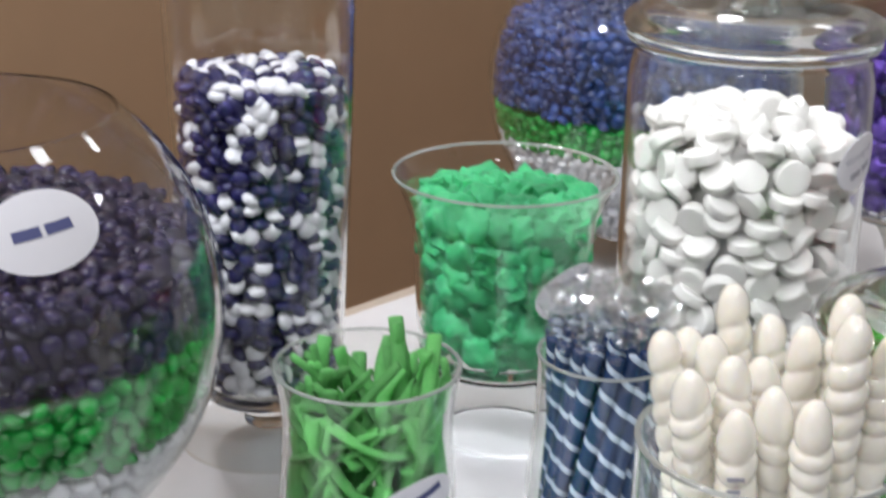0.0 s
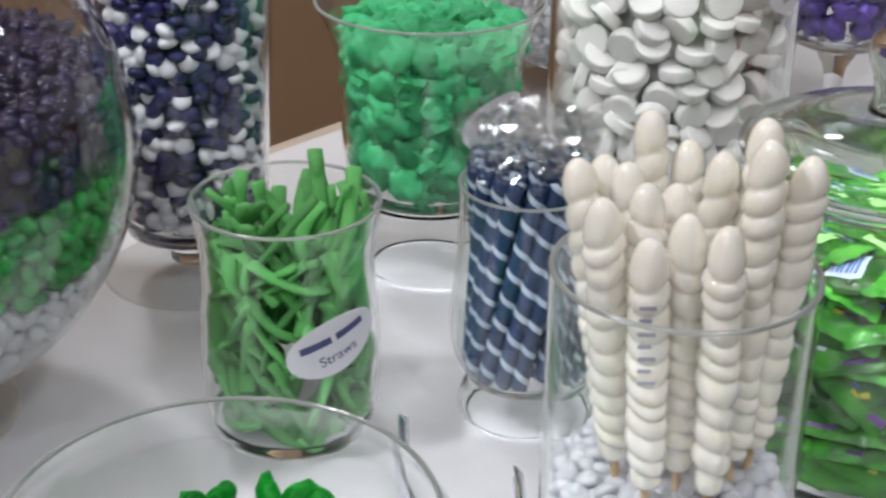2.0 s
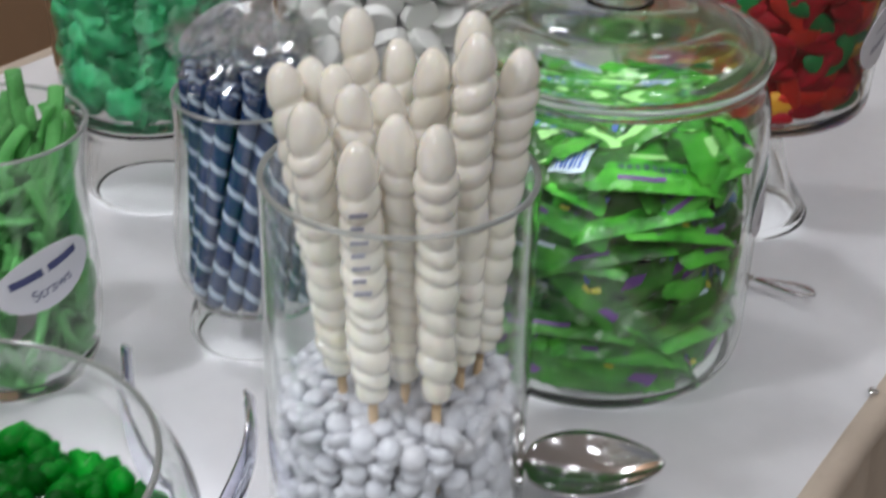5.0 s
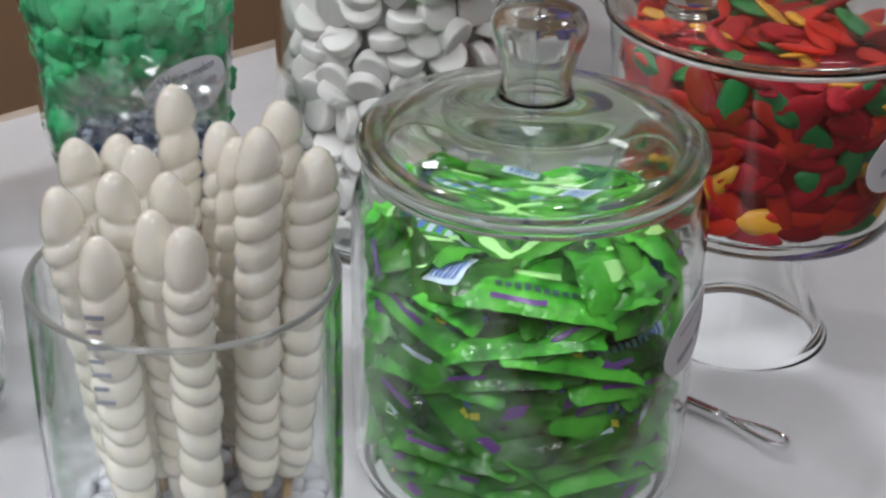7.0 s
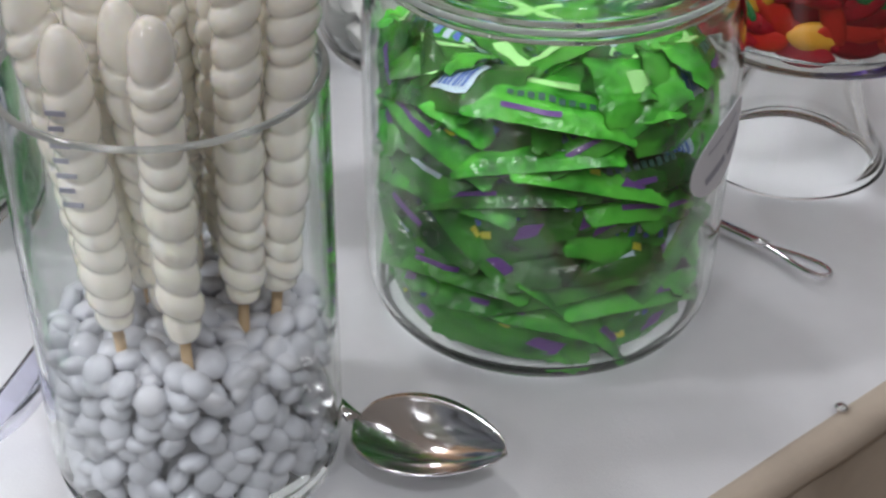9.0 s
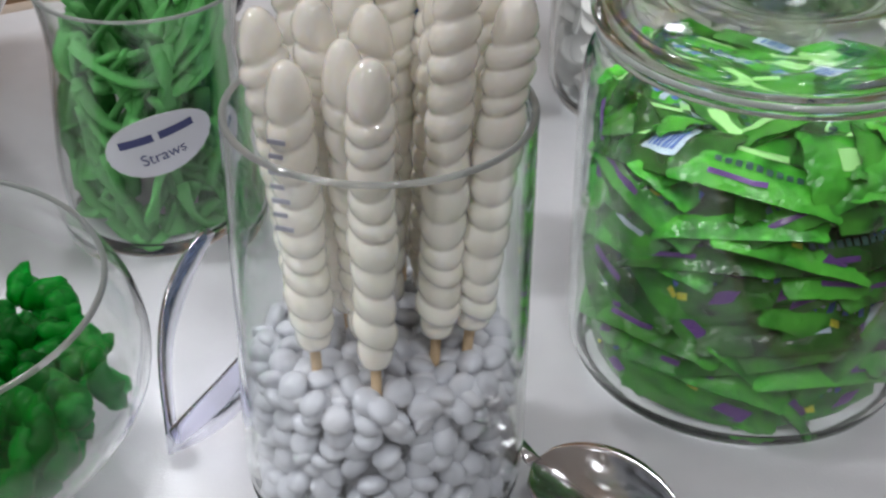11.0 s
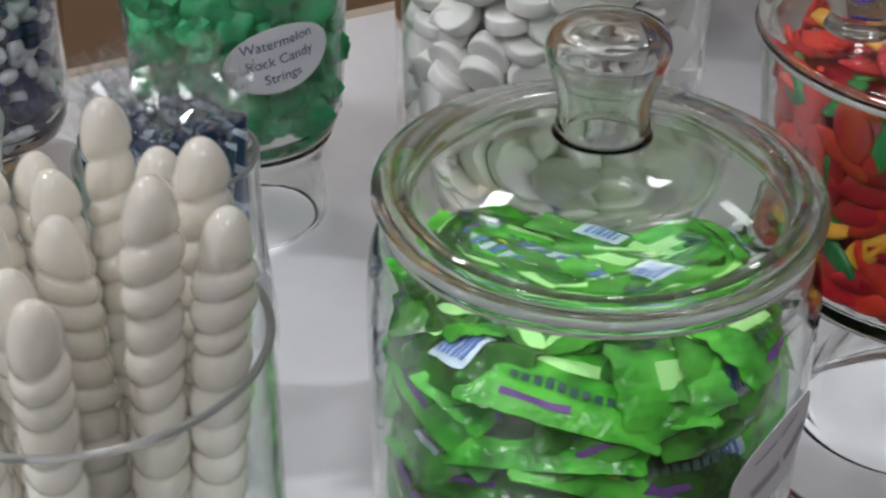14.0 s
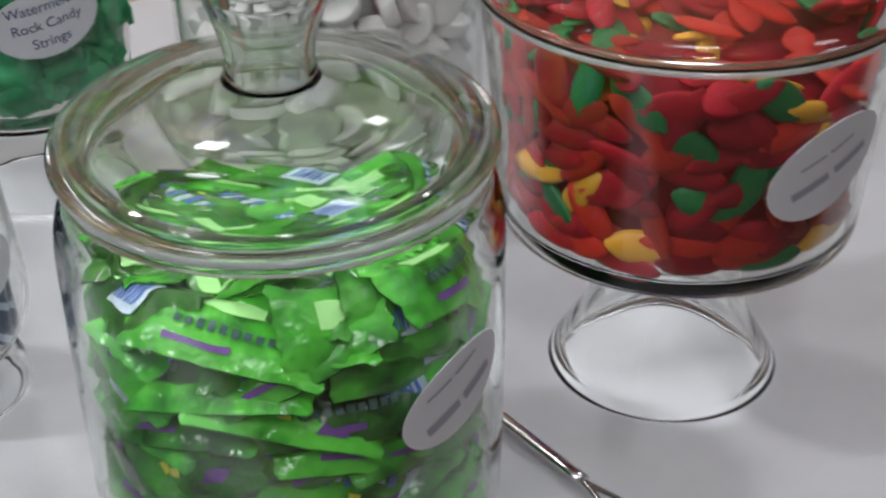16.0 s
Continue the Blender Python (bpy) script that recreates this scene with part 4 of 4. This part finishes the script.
def taffy_mesh(kind):
    """A pillow-shaped wrapped taffy with crimped flat ends and printed patches raised on its faces."""
    rnd = random.Random(kind + 80)
    bm = bmesh.new()
    nx, ny = 16, 10
    L, Wd, H = 0.039, 0.0160, 0.0054

    def skin(u, v, side, lift=0.0):
        x = u * L * (1 + (0.035 if round((v + 1) * 5) % 2 else 0.0) * (abs(u) > 0.99))
        end = max(0.0, (abs(u) - 0.72) / 0.28)
        h = H * (1 - end) ** 0.8 * (1 - abs(v) ** 3) * (1 + 0.25 * noise.noise((u * 4, v * 3, kind + side)))
        y = v * Wd * (1 + 0.10 * end) + 0.0012 * noise.noise((u * 5, v * 5, kind))
        zz = side * (h + 0.0004 + lift) + 0.004 * end * noise.noise((u * 2, v * 4, kind * 2.0)) - 0.0042 * u * u
        return (x, y + 0.0055 * u * u, zz)
    us = [-1 + 2 * i / nx for i in range(nx + 1)]
    vs = [-1 + 2 * j / ny for j in range(ny + 1)]
    for side in (1, -1):
        g = [[bm.verts.new(skin(u, v, side)) for v in vs] for u in us]
        for i in range(nx):
            for j in range(ny):
                q = (g[i][j], g[i + 1][j], g[i + 1][j + 1], g[i][j + 1])
                bm.faces.new(q if side > 0 else q[::-1])
    mats = [WRAP, PRINTV, PRINTW, PRINTB, PRINTD, PRINTL, PRINTY]

    def patch(u0, u1, v0, v1, mi, side, lift=0.0005, slant=0.0):
        k = 4
        g = [[bm.verts.new(skin(u0 + (u1 - u0) * i / k + slant * j / k, v0 + (v1 - v0) * j / k, side, lift)) for j in range(k + 1)] for i in range(k + 1)]
        for i in range(k):
            for j in range(k):
                q = (g[i][j], g[i + 1][j], g[i + 1][j + 1], g[i][j + 1])
                f = bm.faces.new(q if side > 0 else q[::-1])
                f.material_index = mi
    for side in (1, -1):
        if (kind + (side > 0)) % 3 == 0:
            patch(0.05, 0.6, -0.5, 0.6, 2, side)
            for b in range(6):
                patch(0.14 + b * 0.065, 0.17 + b * 0.065 + 0.015 * (b % 2), -0.35, 0.42, 3, side, 0.0010)
            patch(-0.65, -0.05, -0.1, 0.5, 5, side)
        elif (kind + (side > 0)) % 3 == 1:
            for b in range(7):
                patch(-0.45 + b * 0.13, -0.36 + b * 0.13, -0.15 + 0.12 * (b % 2), 0.5 + 0.12 * (b % 2), 2 if b % 2 else 3, side, 0.0008, 0.05)
            patch(0.28, 0.60, -0.72, -0.38, 1, side, 0.0005, 0.12)
            patch(-0.12, 0.02, -0.5, -0.34, 6, side)
        else:
            patch(-0.6, 0.6, 0.35, 0.8, 5, side)
            for b in range(9):
                patch(-0.55 + b * 0.12, -0.47 + b * 0.12, -0.3, -0.05, 4, side, 0.0008)
            patch(-0.6, 0.1, -0.72, -0.58, 1, side, 0.0007)
    me = bpy.data.meshes.new("wrapped_taffy")
    bm.to_mesh(me)
    bm.free()
    for m in mats:
        me.materials.append(m)
    me.polygons.foreach_set("use_smooth", [True] * len(me.polygons))
    return me


def taffies():
    rnd = random.Random(41)
    kinds = [taffy_mesh(k) for k in range(9)]
    z, ms = 0.0215, []
    while z < 0.147:
        rr = min(radius_at(T_PROF, z) - 0.0225, 0.0700)
        cnt = 8
        turn = rnd.random()
        for k in range(cnt):
            a = 2 * math.pi * (k + turn + rnd.uniform(-0.3, 0.3)) / cnt
            roll = rnd.uniform(0.1, 1.3)
            e = Euler((roll, 0, 0)).to_matrix().to_4x4()
            lean = Matrix.Rotation(rnd.gauss(0.10, 0.36), 4, "Y")
            m = Matrix.Translation((T_AT[0] + rr * math.cos(a), T_AT[1] + rr * math.sin(a), z + rnd.uniform(-0.004, 0.004))) @ Matrix.Rotation(a + math.pi / 2, 4, "Z") @ lean @ e
            ms.append(m)
        z += 0.0104
    for k in range(34):
        d, a = 0.050 * math.sqrt(rnd.random()), rnd.uniform(0, 6.28)
        ms.append(tumbled(T_AT[0] + d * math.cos(a), T_AT[1] + d * math.sin(a), 0.134 + 0.016 * rnd.random(), 0.28, rnd))
    for m in ms:
        tagged(new("wrapped_taffy", rnd.choice(kinds)), "lime green wrapped taffy with crimped ends", "candy", "wrapped taffies in the jar").matrix_world = m


taffies()


def gummy_fish_data(l, w, h):
    vs, fs = [], []
    n, mlen = 10, 9
    for i in range(mlen):
        u = -1 + 2 * i / (mlen - 1)
        wr = w * max(0.16, (1 - abs(u) ** 2.2) ** 0.62)
        hr = h * max(0.22, (1 - abs(u) ** 3) ** 0.6)
        for k in range(n):
            a = 2 * math.pi * k / n
            vs.append((u * l, wr * math.cos(a), hr * math.sin(a)))
    for i in range(mlen - 1):
        for k in range(n):
            j = (k + 1) % n
            fs.append((i * n + k, i * n + j, (i + 1) * n + j, (i + 1) * n + k))
    fs.append(tuple(range(n - 1, -1, -1)))
    fs.append(tuple((mlen - 1) * n + k for k in range(n)))
    return np.array(vs), fs


def red_gummies():
    rnd = random.Random(43)
    shapes = [gummy_fish_data(0.0172, 0.0078, 0.0028), gummy_fish_data(0.0158, 0.0086, 0.0030), gummy_fish_data(0.0182, 0.0070, 0.0028)]
    cols = [("red", REDG, 0.46), ("orange", ORANGEG, 0.25), ("yellow", YELG, 0.12), ("dark green", LEAFG, 0.17)]
    mes = {}
    for cname, m, f in cols:
        mes[cname] = [mesh_of("gummy_fish", s, m) for s in shapes]

    def add(m):
        x = rnd.random()
        for cname, _, f in cols:
            if x < f:
                break
            x -= f
        tagged(new("gummy_fish", rnd.choice(mes[cname])), cname + " fish-shaped gummy in the footed jar", "candy", "gummies in the footed jar").matrix_world = m
    z = 0.1120
    while z < 0.200:
        rr = radius_at(R_PROF, z) - 0.0105
        cnt = int(2 * math.pi * rr / 0.0225)
        turn = rnd.random()
        for k in range(cnt):
            a = 2 * math.pi * (k + turn + rnd.uniform(-0.3, 0.3)) / cnt
            m = Matrix.Translation((R_AT[0] + rr * math.cos(a), R_AT[1] + rr * math.sin(a), z + rnd.uniform(-0.004, 0.004))) @ Matrix.Rotation(a + math.pi / 2 + rnd.gauss(0, 0.12), 4, "Z") @ Matrix.Rotation(rnd.gauss(0, 0.65) if z > 0.122 else 0.0, 4, "Y") @ Matrix.Rotation(math.pi / 2 + rnd.gauss(0, 0.22), 4, "X")
            add(m)
        z += 0.0092
    for k in range(75):
        d, a = 0.086 * math.sqrt(rnd.random()), rnd.uniform(0, 6.28)
        add(tumbled(R_AT[0] + d * math.cos(a), R_AT[1] + d * math.sin(a), 0.198 + rnd.uniform(-0.006, 0.010), 0.3, rnd))
    joined("gummy_fish_heap", (np.zeros((0, 3)), []), [], REDG, "red gummies packed inside the jar", "candy", core_data(*R_AT, R_PROF, 0.1055, 0.192, 0.0165))


red_gummies()


def bear_data():
    """A small moulded gummy: trunk, head, snout, ears and stubby limbs."""
    blobs = [((0, 0, 0.001), (0.0080, 0.0064, 0.0094)), ((0, 0, 0.0094), (0.0062, 0.0054, 0.0052)), ((0, -0.0042, 0.0094), (0.0022, 0.0020, 0.0018)),
             ((0.0036, 0, 0.0142), (0.0017, 0.0014, 0.0017)), ((-0.0036, 0, 0.0142), (0.0017, 0.0014, 0.0017)),
             ((0.0058, -0.0030, 0.0030), (0.0030, 0.0036, 0.0030)), ((-0.0058, -0.0030, 0.0030), (0.0030, 0.0036, 0.0030)),
             ((0.0048, -0.0032, -0.0062), (0.0036, 0.0044, 0.0036)), ((-0.0048, -0.0032, -0.0062), (0.0036, 0.0044, 0.0036))]
    bm = bmesh.new()
    bmesh.ops.create_icosphere(bm, subdivisions=3, radius=1)
    mid = Vector((0, -0.001, 0.004))
    for v in bm.verts:
        d = v.co.normalized()
        far = 0.004
        for c, s in blobs:
            o = mid - Vector(c)
            A = sum((d[i] / s[i]) ** 2 for i in range(3))
            Bq = sum(o[i] * d[i] / s[i] ** 2 for i in range(3))
            Cq = sum((o[i] / s[i]) ** 2 for i in range(3)) - 1
            disc = Bq * Bq - A * Cq
            if disc > 0:
                far = max(far, (-Bq + math.sqrt(disc)) / A)
        v.co = mid + d * far
    return data_of(bm)


def gummy_bears():
    rnd = random.Random(45)
    me = mesh_of("gummy_bear", bear_data(), GUMMY)
    for k in range(290):
        d, a = 0.099 * math.sqrt(rnd.random()), rnd.uniform(0, 6.28)
        top = 0.039 + 0.013 * (1 - (d / 0.1) ** 2)
        z = rnd.uniform(0.018, top) if k < 90 else top + rnd.uniform(-0.006, 0.006)
        lim = radius_at(D_PROF, z) - 0.016
        if d > lim:
            d = lim
        m = tumbled(D_AT[0] + d * math.cos(a), D_AT[1] + d * math.sin(a), z, None, rnd) @ Matrix.Scale(1.08, 4)
        tagged(new("gummy_bear", me), "dark green translucent gummy bear", "candy", "gummy bears in the bowl").matrix_world = m


gummy_bears()


def foil_candies():
    rnd = random.Random(47)
    mes = [mesh_of("foil_candy", chunk_data(k + 60, 0.011), FOIL) for k in range(3)]
    z = 0.118
    while z < 0.262:
        rr = radius_at(P_PROF, z) - 0.015
        cnt = int(2 * math.pi * rr / 0.021)
        for k in range(cnt):
            a = 2 * math.pi * (k + rnd.uniform(-0.3, 0.3)) / cnt
            tagged(new("foil_candy", rnd.choice(mes)), "purple foil wrapped candy", "candy", "foil candies in the goblet").matrix_world = tumbled(P_AT[0] + rr * math.cos(a), P_AT[1] + rr * math.sin(a), z, None, rnd)
        z += 0.018


foil_candies()


def spoon(name, tip, neck, end, width, label, roll=0.0):
    """A serving spoon: hollow oval bowl between tip and neck, and a slim handle to its end."""
    t = thing(name, label, "spoon", (0, 0, 0))
    tip, neck, end = Vector(tip), Vector(neck), Vector(end)
    ax = tip - neck
    L = ax.length
    ax.normalize()
    side = Vector((0, 0, 1)).cross(ax).normalized()
    side = Matrix.Rotation(roll, 3, ax) @ side
    up = ax.cross(side)
    bm = bmesh.new()
    nu, nv = 20, 14
    layers = []
    for thick in (0.0, -0.0016):
        g = []
        for i in range(nu + 1):
            u = i / nu
            w = width / 2 * (math.sin(math.pi * u ** 0.8) ** 0.62 if 0 < u < 1 else 0.0) + 0.003 * (1 - u)
            row = []
            for j in range(nv + 1):
                v = -1 + 2 * j / nv
                dep = -0.011 * (1 - v * v) * math.sin(math.pi * min(1, max(0, u))) ** 0.8
                row.append(bm.verts.new(neck + ax * (L * u) + side * (w * v) + up * (dep + thick)))
            g.append(row)
        layers.append(g)
        for i in range(nu):
            for j in range(nv):
                q = (g[i][j], g[i + 1][j], g[i + 1][j + 1], g[i][j + 1])
                bm.faces.new(q if thick == 0 else q[::-1])
    for j in (0, nv):
        for i in range(nu):
            bm.faces.new((layers[0][i][j], layers[0][i + 1][j], layers[1][i + 1][j], layers[1][i][j]))
    bmesh.ops.remove_doubles(bm, verts=bm.verts, dist=1e-5)
    bmesh.ops.recalc_face_normals(bm, faces=bm.faces)
    part("bowl", bm, STEEL, t, "mirror polished spoon bowl")
    pts = [neck.lerp(end, f) + Vector((0, 0, 0.006 * math.sin(math.pi * f))) for f in np.linspace(0, 1, 10)]
    part("handle", tube(pts, 0.0042, 0.45, 10), STEEL, t)
    return t


spoon("serving_spoon", (0.086, 0.026, 0.021), (0.010, 0.026, 0.014), (-0.115, 0.086, 0.004), 0.046, "polished steel serving spoon lying behind the cylinder vase", 0.15)
spoon("gummy_spoon", (-0.238, -0.142, 0.078), (-0.300, -0.165, 0.086), (-0.42, -0.22, 0.150), 0.042, "polished steel spoon resting in the gummy bowl", 0.1)


def scoop_handle():
    t = thing("slotted_handle_spoon", "steel spoon handle ending in a wire loop", "spoon", (0, 0, 0))
    a, b = Vector((0.075, 0.290, 0.006)), Vector((0.150, 0.262, 0.006))
    part("handle", tube([a.lerp(b, f) for f in np.linspace(0, 1, 8)], 0.0038, 0.5, 10), STEEL, t)
    c = Vector((0.170, 0.2535, 0.006))
    ax = (b - a).normalized()
    sd = Vector((-ax.y, ax.x, 0))
    pts = []
    for q in np.linspace(0, 2 * math.pi, 25):
        u = math.cos(q)
        pts.append(c + ax * (-0.020 * u) + sd * (0.0085 * math.sin(q) * (0.55 - 0.45 * u)))
    part("loop", tube(pts, 0.0018, 1.0, 8), STEEL, t, "bent wire loop")


scoop_handle()


def clear_tongs():
    t = thing("clear_plastic_tongs", "clear plastic tongs lying on the tablecloth", "tongs", (0, 0, 0))
    joint = Vector((-0.140, -0.060, 0.012))
    for arm, tip, out in (("a", Vector((-0.216, 0.055, 0.046)), -0.012), ("b", Vector((-0.138, 0.022, 0.044)), 0.010)):
        d = tip - joint
        sd = Vector((-d.y, d.x, 0)).normalized()
        bm = bmesh.new()
        rows = []
        for i in range(25):
            f = i / 24
            w = 0.004 + 0.011 * math.sin(math.pi * min(1, f * 0.95 + 0.05)) ** 0.8
            c = joint + d * f - sd * out * math.sin(math.pi * f)
            c.z = max(c.z, w + 0.001)
            th = 0.0011
            rows.append([bm.verts.new(c + sd * (s * th) + Vector((0, 0, h * w)) + sd * (0.004 * h * h)) for s, h in ((-1, -1), (-1, 0), (-1, 1), (1, 1), (1, 0), (1, -1))])
        for a, b in zip(rows, rows[1:]):
            for k in range(6):
                bm.faces.new((a[k], a[(k + 1) % 6], b[(k + 1) % 6], b[k]))
        bm.faces.new(rows[0][::-1])
        bm.faces.new(rows[-1])
        part("arm", bm, PLASTIC, t, "clear plastic tong arm")


clear_tongs()
